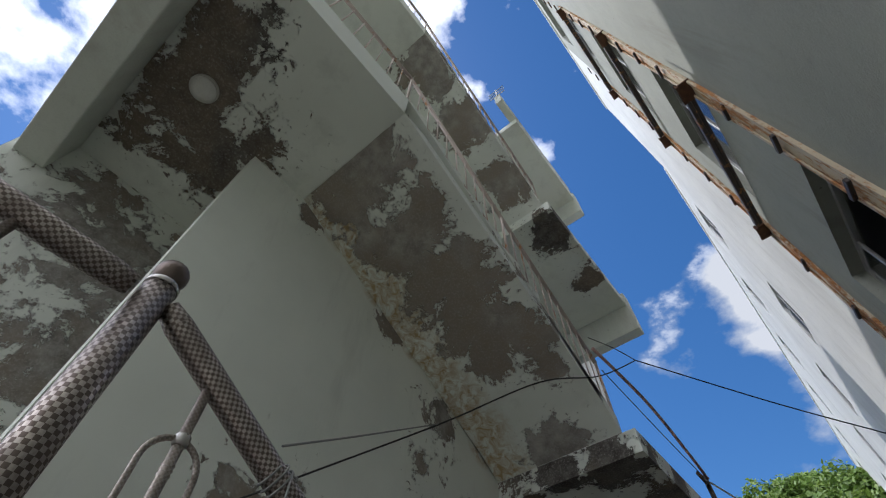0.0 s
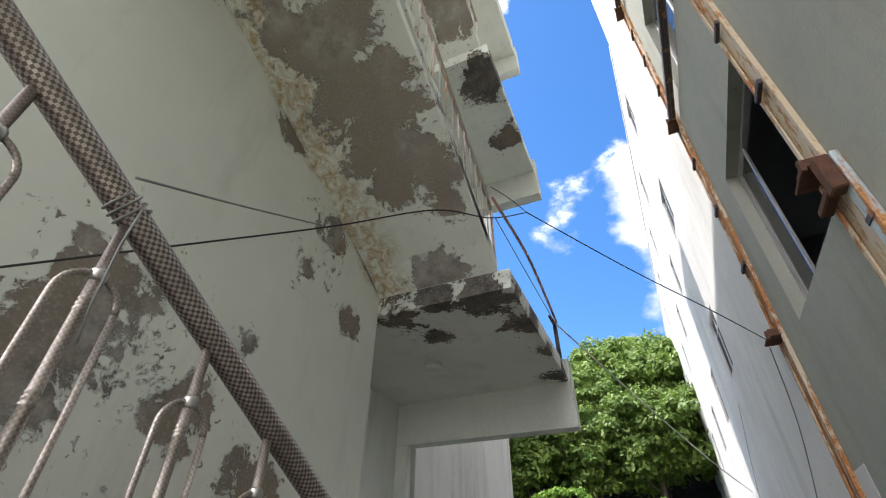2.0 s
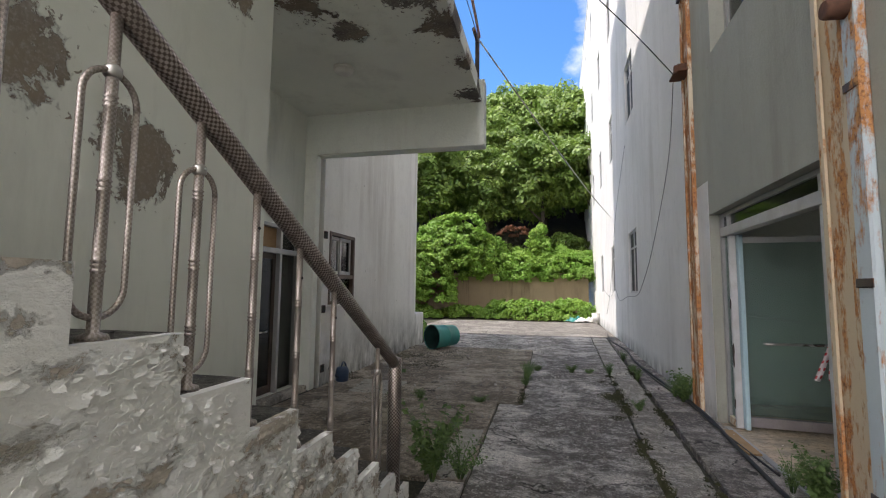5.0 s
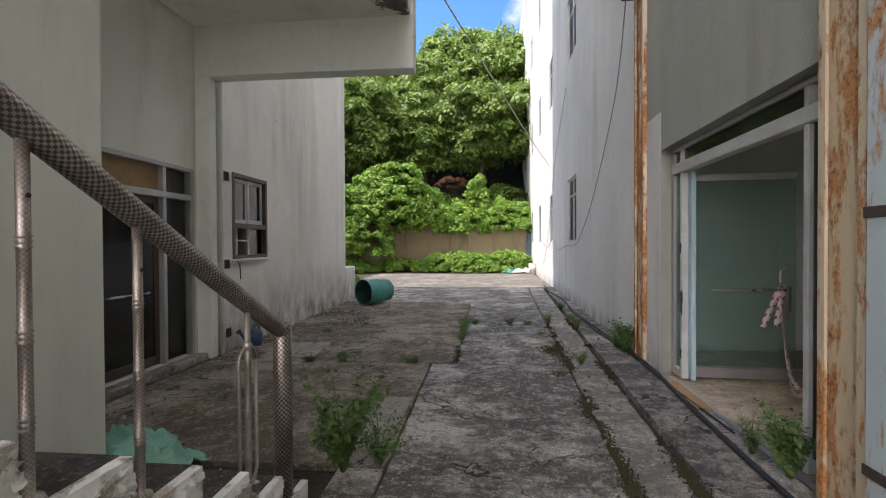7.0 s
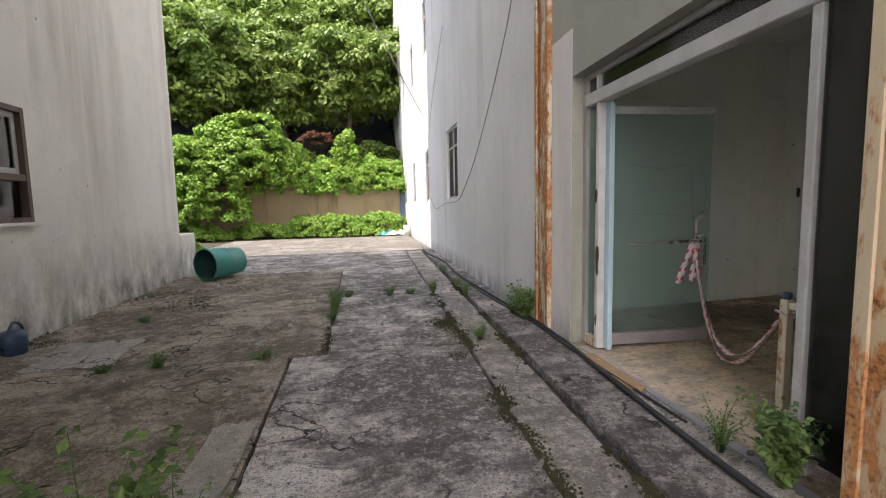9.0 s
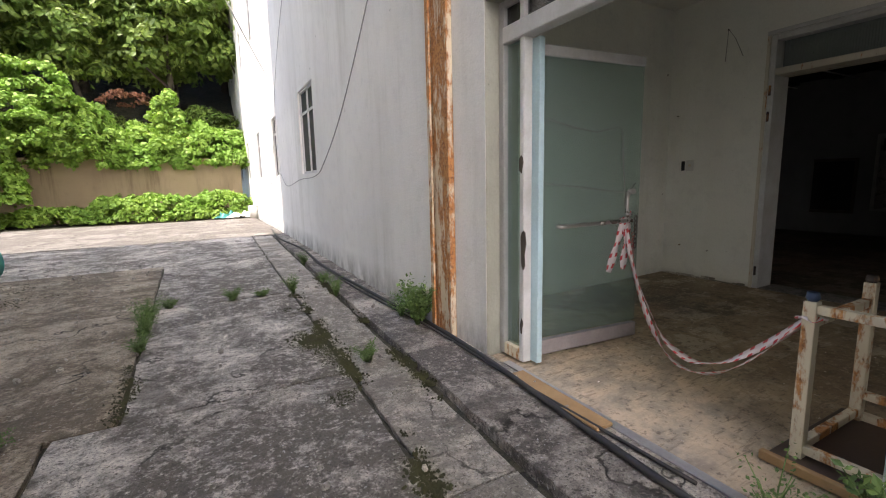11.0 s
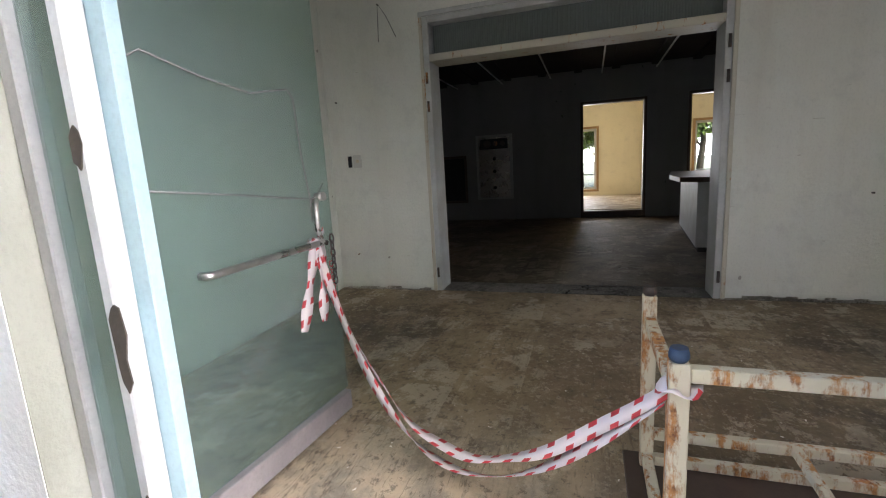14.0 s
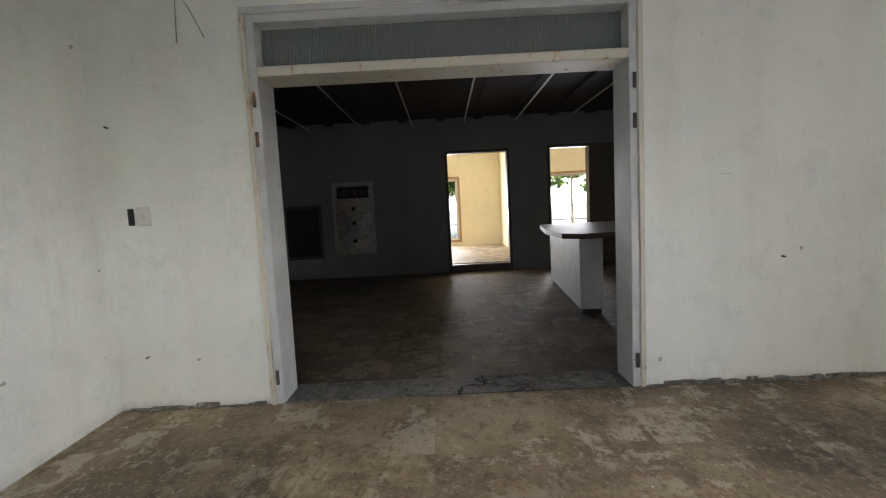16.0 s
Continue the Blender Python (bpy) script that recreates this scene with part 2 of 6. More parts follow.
def concrete_ground(name, dark, light, moss=0.35, wet=0.0):
    """Old outdoor concrete, blackened by algae, with worn pale patches, moss and pits."""
    k = Mat(name)
    info = k.n.new("ShaderNodeObjectInfo")
    off = k.n.new("ShaderNodeVectorMath")
    off.operation = "ADD"
    sc = k.n.new("ShaderNodeVectorMath")
    sc.operation = "SCALE"
    k.l.new(info.outputs["Random"], sc.inputs["Scale"])
    sc.inputs[0].default_value = (3.0, 5.0, 0)
    k.l.new(k.co, off.inputs[0])
    k.l.new(sc.outputs[0], off.inputs[1])
    k.co = off.outputs[0]
    big, mid, fine, pits = k.noise(0.7, 6, 0.6, distort=0.4), k.noise(2.6, 12, 0.76, distort=0.3), k.noise(30, 6, 0.7), k.noise(75, 2)
    worn = k.step(k.math("ADD", k.math("MULTIPLY", big, 0.6), k.math("MULTIPLY", mid, 0.6)), 0.56, 0.68)
    c = k.mix(worn, dark, light)
    c = k.mix(k.math("MULTIPLY", k.step(k.noise(9, 9, 0.75, shift=(2, 6, 1)), 0.52, 0.60), 0.55), c, tuple(1.2 * v for v in light))
    c = k.mix(k.math("MULTIPLY", k.step(k.noise(13, 8, 0.72, shift=(8, 1, 3)), 0.56, 0.62), 0.75), c, tuple(0.55 * v for v in dark))
    c = k.mix(k.math("MULTIPLY", k.step(fine, 0.55, 0.68), 0.6), c, tuple(1.35 * v for v in light))
    c = k.mix(k.math("MULTIPLY", k.step(pits, 0.56, 0.66), 0.8), c, tuple(0.5 * v for v in dark))
    chips = k.step(k.noise(48, 4, 0.6, shift=(1, 5, 9)), 0.655, 0.685)
    c = k.mix(k.math("MULTIPLY", chips, 0.85), c, tuple(min(0.75, 1.9 * v) for v in light))
    cell = k.n.new("ShaderNodeTexVoronoi")
    cell.feature = "DISTANCE_TO_EDGE"
    cell.inputs["Scale"].default_value = 0.8
    warp = k.n.new("ShaderNodeVectorMath")
    warp.operation = "ADD"
    wob = k.n.new("ShaderNodeTexNoise")
    wob.inputs["Scale"].default_value, wob.inputs["Detail"].default_value = 2.2, 9
    k.l.new(k.co, wob.inputs["Vector"])
    k.l.new(k.co, warp.inputs[0])
    k.l.new(wob.outputs["Color"], warp.inputs[1])
    k.l.new(warp.outputs[0], cell.inputs["Vector"])
    crack = k.math("MULTIPLY", k.step(cell.outputs["Distance"], 0.012, 0.003), k.step(big, 0.46, 0.55))
    c = k.mix(crack, c, (0.02, 0.02, 0.015))
    blot = k.step(k.noise(1.5, 11, 0.72, shift=(4, 9, 2), distort=0.8), 0.55, 0.60)
    c = k.mix(k.math("MULTIPLY", blot, 0.65), c, k.mix(fine, tuple(0.4 * v for v in dark), tuple(1.1 * v for v in dark)))
    mossy = k.step(k.noise(1.3, 9, 0.75, shift=(11, 3, 7)), 0.60, 0.68)
    c = k.mix(k.math("MULTIPLY", mossy, moss), c, (0.055, 0.06, 0.018))
    c = k.mix(k.math("MULTIPLY", k.step(k.noise(120, 3, 0.7, shift=(6, 2, 5)), 0.5, 0.66), 0.38), c, tuple(0.45 * v for v in dark))
    scale_ = k.step(k.noise(20, 8, 0.8, shift=(3, 3, 8)), 0.53, 0.56)
    c = k.mix(k.math("MULTIPLY", scale_, 0.35), c, tuple(0.6 * v for v in dark))
    k.set("Base Color", c).set("Roughness", 0.9 - wet)
    rough = k.math("ADD", k.math("ADD", fine, k.math("MULTIPLY", mid, 1.6)), k.math("ADD", k.math("MULTIPLY", pits, -0.5), k.math("MULTIPLY", worn, 0.35)))
    rough = k.math("ADD", rough, k.math("ADD", k.math("MULTIPLY", crack, -1.5), k.math("MULTIPLY", k.noise(16, 8, 0.75), 1.4)))
    return k.bump(rough, 1.0, 0.03).m


def inside_floor(name, tone=1.0):
    """Bare brown screed with square traces of old glue, broom marks, dark stains and white crumbs of plaster."""
    k = Mat(name)
    # tone scales every colour; below 1 it dims the floor for an unlit room
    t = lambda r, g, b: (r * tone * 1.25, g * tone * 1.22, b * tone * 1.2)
    big, mid, fine = k.noise(0.8, 8, 0.66, distort=0.5), k.noise(3.6, 10, 0.74), k.noise(34, 6, 0.7)
    c = k.mix(k.step(big, 0.40, 0.60), t(0.15, 0.11, 0.066), t(0.33, 0.26, 0.165))
    c = k.mix(k.math("MULTIPLY", k.step(mid, 0.50, 0.60), 0.7), c, t(0.115, 0.083, 0.05))
    br = k.n.new("ShaderNodeTexBrick")
    br.inputs["Scale"].default_value, br.inputs["Mortar Size"].default_value = 1.0, 0.02
    br.inputs["Brick Width"].default_value, br.inputs["Row Height"].default_value = 0.42, 0.36
    br.inputs["Color1"].default_value, br.inputs["Color2"].default_value, br.inputs["Mortar"].default_value = (0, 0, 0, 1), (1, 1, 1, 1), (0, 0, 0, 1)
    k.l.new(k.co, br.inputs["Vector"])
    ragged = k.step(k.math("ADD", k.noise(6, 11, 0.76, shift=(7, 1, 0)), k.math("MULTIPLY", br.outputs["Color"], 0.10)), 0.575, 0.60)
    glue = k.math("MULTIPLY", ragged, k.step(k.noise(0.9, 3, shift=(2, 8, 0)), 0.36, 0.52))
    c = k.mix(k.math("MULTIPLY", glue, 0.7), c, t(0.46, 0.40, 0.305))
    door = k.near([(1.9, 5.7, 0.05, 0.8)])
    c = k.mix(k.math("MULTIPLY", k.step(door, 0.1, 0.6), 0.8), c, k.mix(k.step(mid, 0.42, 0.58), t(0.55, 0.45, 0.33), t(0.30, 0.27, 0.22)))
    sweep = k.math("MULTIPLY", k.step(k.noise(7, 6, 0.65, (1.0, 6.0, 1), distort=1.2), 0.55, 0.62), k.step(k.noise(0.8, 3, shift=(1, 3, 0)), 0.45, 0.55))
    c = k.mix(k.math("MULTIPLY", sweep, 0.55), c, t(0.10, 0.075, 0.05))
    stain = k.math("MULTIPLY", k.step(k.near([(3.7, 6.6, 0.08, 0.7), (3.9, 3.3, 0.1, 0.8), (3.2, 4.0, 0.1, 0.4)]), 0.25, 0.75), k.step(mid, 0.38, 0.58))
    c = k.mix(k.math("MULTIPLY", stain, 0.75), c, t(0.05, 0.04, 0.03))
    c = k.mix(k.math("MULTIPLY", k.step(fine, 0.54, 0.66), 0.5), c, t(0.42, 0.36, 0.28))
    c = k.mix(k.math("MULTIPLY", k.step(k.noise(26, 5, 0.7, shift=(4, 4, 4)), 0.56, 0.64), 0.6), c, t(0.07, 0.055, 0.04))
    c = k.mix(k.step(k.noise(24, 3, 0.5, shift=(8, 5, 2)), 0.735, 0.75), c, t(0.75, 0.72, 0.66))
    k.set("Base Color", c).set("Roughness", k.math("ADD", 0.45, k.math("MULTIPLY", mid, 0.4)))
    return k.bump(k.math("ADD", fine, k.math("ADD", mid, glue)), 0.45, 0.005).m


def rusty(name, paint, rust_amount=0.5, scale=5.0):
    """Painted steel eaten by rust, in streaks along its height."""
    k = Mat(name)
    run, fine = k.noise(scale, 8, 0.7, (1, 1, 0.16), distort=0.3), k.noise(45, 5, 0.65)
    spots = k.noise(scale * 2.2, 8, 0.7, (1, 1, 0.5), shift=(3, 1, 8))
    r = k.step(k.math("ADD", k.math("MULTIPLY", run, 0.6), k.math("MULTIPLY", spots, 0.4)), 0.62 - 0.24 * rust_amount, 0.68 - 0.24 * rust_amount)
    rc = k.mix(k.step(run, 0.35, 0.65), (0.33, 0.125, 0.035), (0.56, 0.27, 0.10))
    rc = k.mix(k.step(fine, 0.48, 0.72), rc, (0.11, 0.045, 0.03))
    k.set("Base Color", k.mix(r, paint, rc)).set("Roughness", k.math("ADD", 0.5, k.math("MULTIPLY", r, 0.4)))
    return k.bump(k.math("ADD", k.math("MULTIPLY", r, 0.7), fine), 0.5, 0.004).m


def checkered_steel(name, bright=(0.60, 0.535, 0.485), dull=(0.17, 0.135, 0.118), grime=0.8):
    """Stainless tube rolled with a pattern of small dull and bright squares, stained by weather."""
    k = Mat(name)
    uv = k.n.new("ShaderNodeTexCoord").outputs["UV"]
    ck = k.n.new("ShaderNodeTexChecker")
    ck.inputs["Scale"].default_value = 1.0
    k.l.new(uv, ck.inputs["Vector"])
    dirt = k.step(k.noise(5, 7, 0.7), 0.42, 0.68)
    fine = k.step(k.noise(70, 4), 0.42, 0.7)
    c = k.mix(ck.outputs["Fac"], dull, bright)
    c = k.mix(k.math("MULTIPLY", dirt, grime), c, (0.15, 0.125, 0.11))
    c = k.mix(k.math("MULTIPLY", fine, 0.3), c, (0.12, 0.08, 0.06))
    k.set("Base Color", c).set("Metallic", 0.85)
    k.set("Roughness", k.math("ADD", 0.3, k.math("MULTIPLY", dirt, 0.3)))
    return k.bump(k.math("ADD", k.math("MULTIPLY", ck.outputs["Fac"], 0.4), fine), 0.25, 0.002).m


def foliage(name, c1, c2, c3):
    """Leaves, each with its own tone, that let light through."""
    k = Mat(name)
    isl = k.n.new("ShaderNodeNewGeometry").outputs["Random Per Island"]
    big = k.noise(0.5, 3)
    c = k.mix(isl, c1, c2)
    c = k.mix(k.step(big, 0.4, 0.65), c, c3)
    k.set("Base Color", c).set("Roughness", 0.55)
    tr, add = k.n.new("ShaderNodeBsdfTranslucent"), k.n.new("ShaderNodeMixShader")
    k.l.new(c, tr.inputs["Color"])
    add.inputs[0].default_value = 0.3
    k.l.new(k.b.outputs[0], add.inputs[1])
    k.l.new(tr.outputs[0], add.inputs[2])
    k.l.new(add.outputs[0], k.n["Material Output"].inputs["Surface"])
    return k.m


def glass(name, tint, rough=0.02, dirt=0.15):
    k = Mat(name)
    gl, tp, mx = k.n.new("ShaderNodeBsdfGlossy"), k.n.new("ShaderNodeBsdfTransparent"), k.n.new("ShaderNodeMixShader")
    fr = k.n.new("ShaderNodeFresnel")
    gl.inputs["Roughness"].default_value = rough
    tp.inputs["Color"].default_value = (*tint, 1)
    k.l.new(fr.outputs[0], mx.inputs[0])
    k.l.new(tp.outputs[0], mx.inputs[1])
    k.l.new(gl.outputs[0], mx.inputs[2])
    mud, mx2 = k.n.new("ShaderNodeBsdfDiffuse"), k.n.new("ShaderNodeMixShader")
    mud.inputs["Color"].default_value = (0.42, 0.42, 0.39, 1)
    k.l.new(k.math("MULTIPLY", k.step(k.noise(3, 7, 0.7), 0.3, 0.8), dirt), mx2.inputs[0])
    k.l.new(mx.outputs[0], mx2.inputs[1])
    k.l.new(mud.outputs[0], mx2.inputs[2])
    k.l.new(mx2.outputs[0], k.n["Material Output"].inputs["Surface"])
    return k.m


def frosted(name):
    """Sheet of pale green film on glass: part light passes, blurred, with scuffs."""
    k = Mat(name)
    tl, tp, mx, mx2, gl = (k.n.new("ShaderNodeBsdfTranslucent"), k.n.new("ShaderNodeBsdfTransparent"), k.n.new("ShaderNodeMixShader"),
                           k.n.new("ShaderNodeMixShader"), k.n.new("ShaderNodeMixShader"))
    df, gs = k.n.new("ShaderNodeBsdfDiffuse"), k.n.new("ShaderNodeBsdfGlossy")
    gs.inputs["Roughness"].default_value = 0.08
    col = k.mix(k.step(k.noise(1.5, 6, 0.65), 0.35, 0.7), (0.42, 0.56, 0.57), (0.52, 0.65, 0.65))
    k.l.new(col, df.inputs["Color"])
    k.l.new(col, tl.inputs["Color"])
    tp.inputs["Color"].default_value = (0.82, 0.92, 0.88, 1)
    mx.inputs[0].default_value = 0.45
    k.l.new(df.outputs[0], mx.inputs[1])
    k.l.new(tl.outputs[0], mx.inputs[2])
    mx2.inputs[0].default_value = 0.84
    k.l.new(mx.outputs[0], mx2.inputs[1])
    k.l.new(tp.outputs[0], mx2.inputs[2])
    gl.inputs[0].default_value = 0.06
    k.l.new(mx2.outputs[0], gl.inputs[1])
    k.l.new(gs.outputs[0], gl.inputs[2])
    k.l.new(gl.outputs[0], k.n["Material Output"].inputs["Surface"])
    return k.m


def striped_tape(name):
    k = Mat(name)
    uv = k.n.new("ShaderNodeTexCoord").outputs["UV"]
    sp = k.n.new("ShaderNodeSeparateXYZ")
    k.l.new(uv, sp.inputs[0])
    fr = k.math("FRACT", k.math("ADD", sp.outputs["X"], k.math("MULTIPLY", sp.outputs["Y"], 0.35)))
    edge = k.math("GREATER_THAN", k.math("ABSOLUTE", k.math("SUBTRACT", sp.outputs["Y"], 0.5)), 0.2)
    red = k.math("MULTIPLY", k.math("LESS_THAN", fr, 0.38), edge)
    k.set("Base Color", k.mix(red, k.mix(k.noise(12, 4), (0.85, 0.80, 0.80), (0.74, 0.62, 0.64)), (0.62, 0.05, 0.06)))
    k.set("Roughness", 0.35)
    return k.m


PAINT = (0.85, 0.875, 0.795)
M_SPINE = peeling("spine_wall_paint", PAINT, [(-2.5, 3.1, 4.0, 0.3), (-2.5, 3.8, 3.85, 0.28), (-2.5, 1.75, 2.75, 0.75), (-2.5, 2.3, 2.55, 0.4),
                                              (-2.5, 3.0, 2.25, 0.35), (-2.5, 3.35, 4.6, 0.45), (-2.5, 2.6, 5.2, 0.35), (-2.5, 1.9, 1.7, 0.4), (-2.5, 2.7, 3.1, 0.22),
                                              (-2.5, 1.3, 5.75, 0.3)],
                  base=-0.14, edge=0.42, rust=[(-2.5, 1.7, 5.8, 0.2), (-2.5, 2.3, 5.5, 0.2), (-2.5, 2.9, 5.2, 0.2), (-2.5, 3.5, 4.9, 0.2), (-2.5, 4.0, 4.6, 0.2)])
SLOPE = lambda y: 4.50 + (4.27 - y) * 0.488
M_SOFFIT = peeling("flight_soffit_paint", PAINT, [*[(-2.0 + 0.1 * k, 0.9 + 0.55 * k, SLOPE(0.9 + 0.55 * k) if k else 5.9, 0.62) for k in range(5)], (-1.6, 1.2, 5.9, 0.5), (-1.75, 4.25, 4.4, 0.4),
                                                  (-1.35, 3.6, 4.8, 0.22), (-1.7, 0.7, 10.2, 0.7), (-1.5, 1.6, 10.0, 0.7), (-1.4, 2.6, 9.6, 0.6), (-1.4, 3.7, 9.0, 0.6)],
                   base=-0.10, edge=0.47, rust=[(-2.40, 1.5 + 0.39 * k, SLOPE(1.5 + 0.39 * k), 0.36) for k in range(8)], bare=(0.26, 0.238, 0.215), bare2=(0.47, 0.44, 0.40))
M_LANDING = peeling("landing_soffit_paint", PAINT, [(-2.5, -0.1, 5.9, 1.05), (-1.9, -0.2, 5.9, 0.7), (-3.0, 0.4, 5.9, 0.5), (-2.3, 4.45, 4.15, 0.5), (-1.8, 4.3, 4.2, 0.45), (-1.3, 4.4, 4.2, 0.6), (-1.1, 5.1, 4.15, 0.45), (-1.05, 5.9, 4.15, 0.3),
                                                    (-1.05, 6.7, 4.1, 0.35), (-2.1, 5.0, 4.1, 0.35), (-1.2, 4.7, 8.4, 0.8), (-1.2, 6.0, 8.4, 0.5)],
                    base=-0.15, edge=0.46, bare=(0.06, 0.052, 0.046), bare2=(0.17, 0.155, 0.14))
M_BACK = peeling("back_wall_paint", PAINT, [(-3.72, 0.2, 5.2, 1.3), (-3.72, -0.6, 4.4, 1.3), (-3.72, 0.5, 4.0, 1.0)], base=-0.12, edge=0.36)
M_PALE = weathered("pale_green_plaster", (0.80, 0.83, 0.755), (0.33, 0.235, 0.19), 0.35)
M_LEFT = weathered("white_plaster_left", (0.80, 0.795, 0.75), (0.3, 0.25, 0.2), 0.42, foot=1.05)
M_RIGHT = weathered("white_plaster_right", (0.78, 0.775, 0.745), (0.40, 0.39, 0.33), 0.45, foot=0.35)
M_NEAR = weathered("grey_green_render", (0.385, 0.395, 0.335), (0.24, 0.235, 0.185), 0.7, foot=0.35)
M_HALL = weathered("hall_plaster", (0.88, 0.88, 0.815), (0.55, 0.47, 0.36), 0.2, foot=0.16)
# plaster for unlit rooms: their dimness is put into this low grey
M_DIM = weathered("dimmed_room_plaster", (0.25, 0.25, 0.245), (0.12, 0.115, 0.105), 0.3, foot=0.12)
M_YELLOW = weathered("yellow_wallpaper", (0.84, 0.76, 0.56), (0.66, 0.58, 0.40), 0.25)
M_STEP = flaky("step_side_paint")
M_TREAD = concrete_ground("step_tread", (0.13, 0.125, 0.115), (0.30, 0.285, 0.26), 0.2)
M_SLAB = concrete_ground("alley_concrete", (0.18, 0.163, 0.14), (0.84, 0.79, 0.71))
M_SLABL = concrete_ground("brown_alley_concrete", (0.185, 0.15, 0.108), (0.58, 0.50, 0.385), 0.5)
M_PATCH = concrete_ground("pale_mortar_patch", (0.46, 0.43, 0.355), (0.60, 0.56, 0.47), 0.1)
M_STRIP = concrete_ground("pale_strip_concrete", (0.30, 0.275, 0.235), (0.72, 0.67, 0.58), 0.3)
M_KERB = concrete_ground("dark_strip_concrete", (0.15, 0.135, 0.12), (0.60, 0.55, 0.48), 0.4)
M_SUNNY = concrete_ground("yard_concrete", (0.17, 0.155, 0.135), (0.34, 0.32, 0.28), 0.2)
M_EARTH = concrete_ground("earth", (0.05, 0.05, 0.03), (0.10, 0.095, 0.06), 0.9)
M_FLOOR = inside_floor("hall_floor_screed")
# the hall screed at 0.45: the dark room's gloom is in its colour
M_FLOORD = inside_floor("dimmed_screed", 0.45)
M_RETAIN = weathered("retaining_wall_concrete", (0.40, 0.30, 0.19), (0.09, 0.06, 0.038), 1.0, foot=0.6)
M_RUST = rusty("rusty_channel_paint", (0.66, 0.57, 0.42), 0.72, 7)
M_RUSTN = rusty("ochre_channel_paint", (0.60, 0.50, 0.34), 0.5, 7)
M_RUST2 = rusty("rusty_blue_channel", (0.50, 0.58, 0.60), 0.42)
M_IRON = rusty("dark_rusty_iron", (0.06, 0.045, 0.04), 0.35)
M_PINKR = rusty("faded_pink_rail_paint", (0.56, 0.47, 0.42), 0.3, 9)
M_CREAM = rusty("cream_steel_paint", (0.66, 0.60, 0.46), 0.52, 11)
M_CREAMD = rusty("cream_door_paint", (0.62, 0.58, 0.48), 0.26, 12)
M_STEEL = checkered_steel("checkered_stainless")
M_TUBE = checkered_steel("stainless_baluster", (0.56, 0.50, 0.455), (0.40, 0.35, 0.315), 0.5)
M_CHROME = plain("worn_chrome", (0.62, 0.60, 0.57), (0.5, 0.48, 0.46), 0.28, 8, 0.95, 0.05)
M_ALU = plain("grey_aluminium", (0.40, 0.40, 0.40), (0.48, 0.48, 0.47), 0.45, 4, 0.5, 0.08)
M_WHITE = plain("chipped_white_frame", (0.60, 0.61, 0.61), (0.50, 0.50, 0.48), 0.5, 5)
M_BLUE = plain("pale_blue_paint", (0.42, 0.60, 0.66), (0.48, 0.64, 0.68), 0.5, 4)
M_DARK = plain("dark_void", (0.02, 0.02, 0.02), (0.03, 0.03, 0.028), 0.9)
# near-black base colour of the ceiling and battens behind the hall
M_CEIL = plain("near_black_ceiling", (0.02, 0.016, 0.015), (0.035, 0.03, 0.028), 0.9)
M_GLASS = glass("dusty_window_glass", (0.4, 0.44, 0.44), 0.04, 0.12)
M_DGLASS = glass("dark_door_glass", (0.25, 0.27, 0.26), 0.03, 0.12)
# opaque near-black panes, nothing shows through them
M_BLACKG = plain("opaque_black_glass", (0.012, 0.013, 0.014), (0.03, 0.03, 0.03), 0.55, 3, 0, 0.05)
M_CLEAR = glass("clear_pane", (0.85, 0.9, 0.88), 0.02, 0.12)
M_FROST = frosted("green_film_glass")
M_RIBBED = plain("ribbed_frosted_glass", (0.17, 0.195, 0.185), (0.13, 0.15, 0.145), 0.3, 1.2, 0, 0.05)
M_BROWN = plain("dark_brown_frame", (0.07, 0.045, 0.035), (0.10, 0.07, 0.05), 0.5, 6)
M_CABLE = plain("black_cable", (0.02, 0.02, 0.02), (0.035, 0.033, 0.03), 0.6, 8)
M_GREY = plain("grey_cable", (0.22, 0.22, 0.21), (0.3, 0.3, 0.28), 0.6, 8)
M_TAPE = striped_tape("red_white_tape")
M_RED = plain("red_print", (0.55, 0.05, 0.06), (0.5, 0.06, 0.07), 0.5)
M_TEAL = plain("teal_plastic", (0.035, 0.23, 0.20), (0.05, 0.28, 0.25), 0.45, 3)
# darker copy of the teal, with the barrel's inner shade in its colour
M_TEALD = plain("shaded_teal_plastic", (0.008, 0.04, 0.036), (0.012, 0.055, 0.05), 0.7, 5)
M_NET = plain("green_net_cloth", (0.18, 0.42, 0.34), (0.25, 0.5, 0.42), 0.7, 9)
M_NAVY = plain("dark_blue_plastic", (0.02, 0.045, 0.10), (0.03, 0.06, 0.12), 0.4)
M_WOOD = plain("raw_wood", (0.42, 0.27, 0.13), (0.34, 0.21, 0.10), 0.7, 7)
M_BARK = plain("bark", (0.06, 0.048, 0.035), (0.10, 0.08, 0.06), 0.9, 6, 0, 0.6)
M_LEAF = foliage("tree_leaves", (0.085, 0.15, 0.026), (0.29, 0.40, 0.075), (0.15, 0.25, 0.045))
M_VINE = foliage("vine_leaves", (0.13, 0.26, 0.03), (0.36, 0.54, 0.09), (0.22, 0.40, 0.06))
M_WEED = foliage("weed_leaves", (0.06, 0.125, 0.028), (0.17, 0.27, 0.075), (0.11, 0.18, 0.05))
M_RAILG = plain("dull_grey_rail", (0.26, 0.235, 0.24), (0.33, 0.30, 0.30), 0.5, 6)
M_CRUST = plain("rust_crust", (0.09, 0.045, 0.03), (0.16, 0.075, 0.045), 0.95, 14, 0, 0.6)
M_ROPE = plain("faded_red_rope", (0.46, 0.21, 0.17), (0.62, 0.46, 0.40), 0.8, 24)
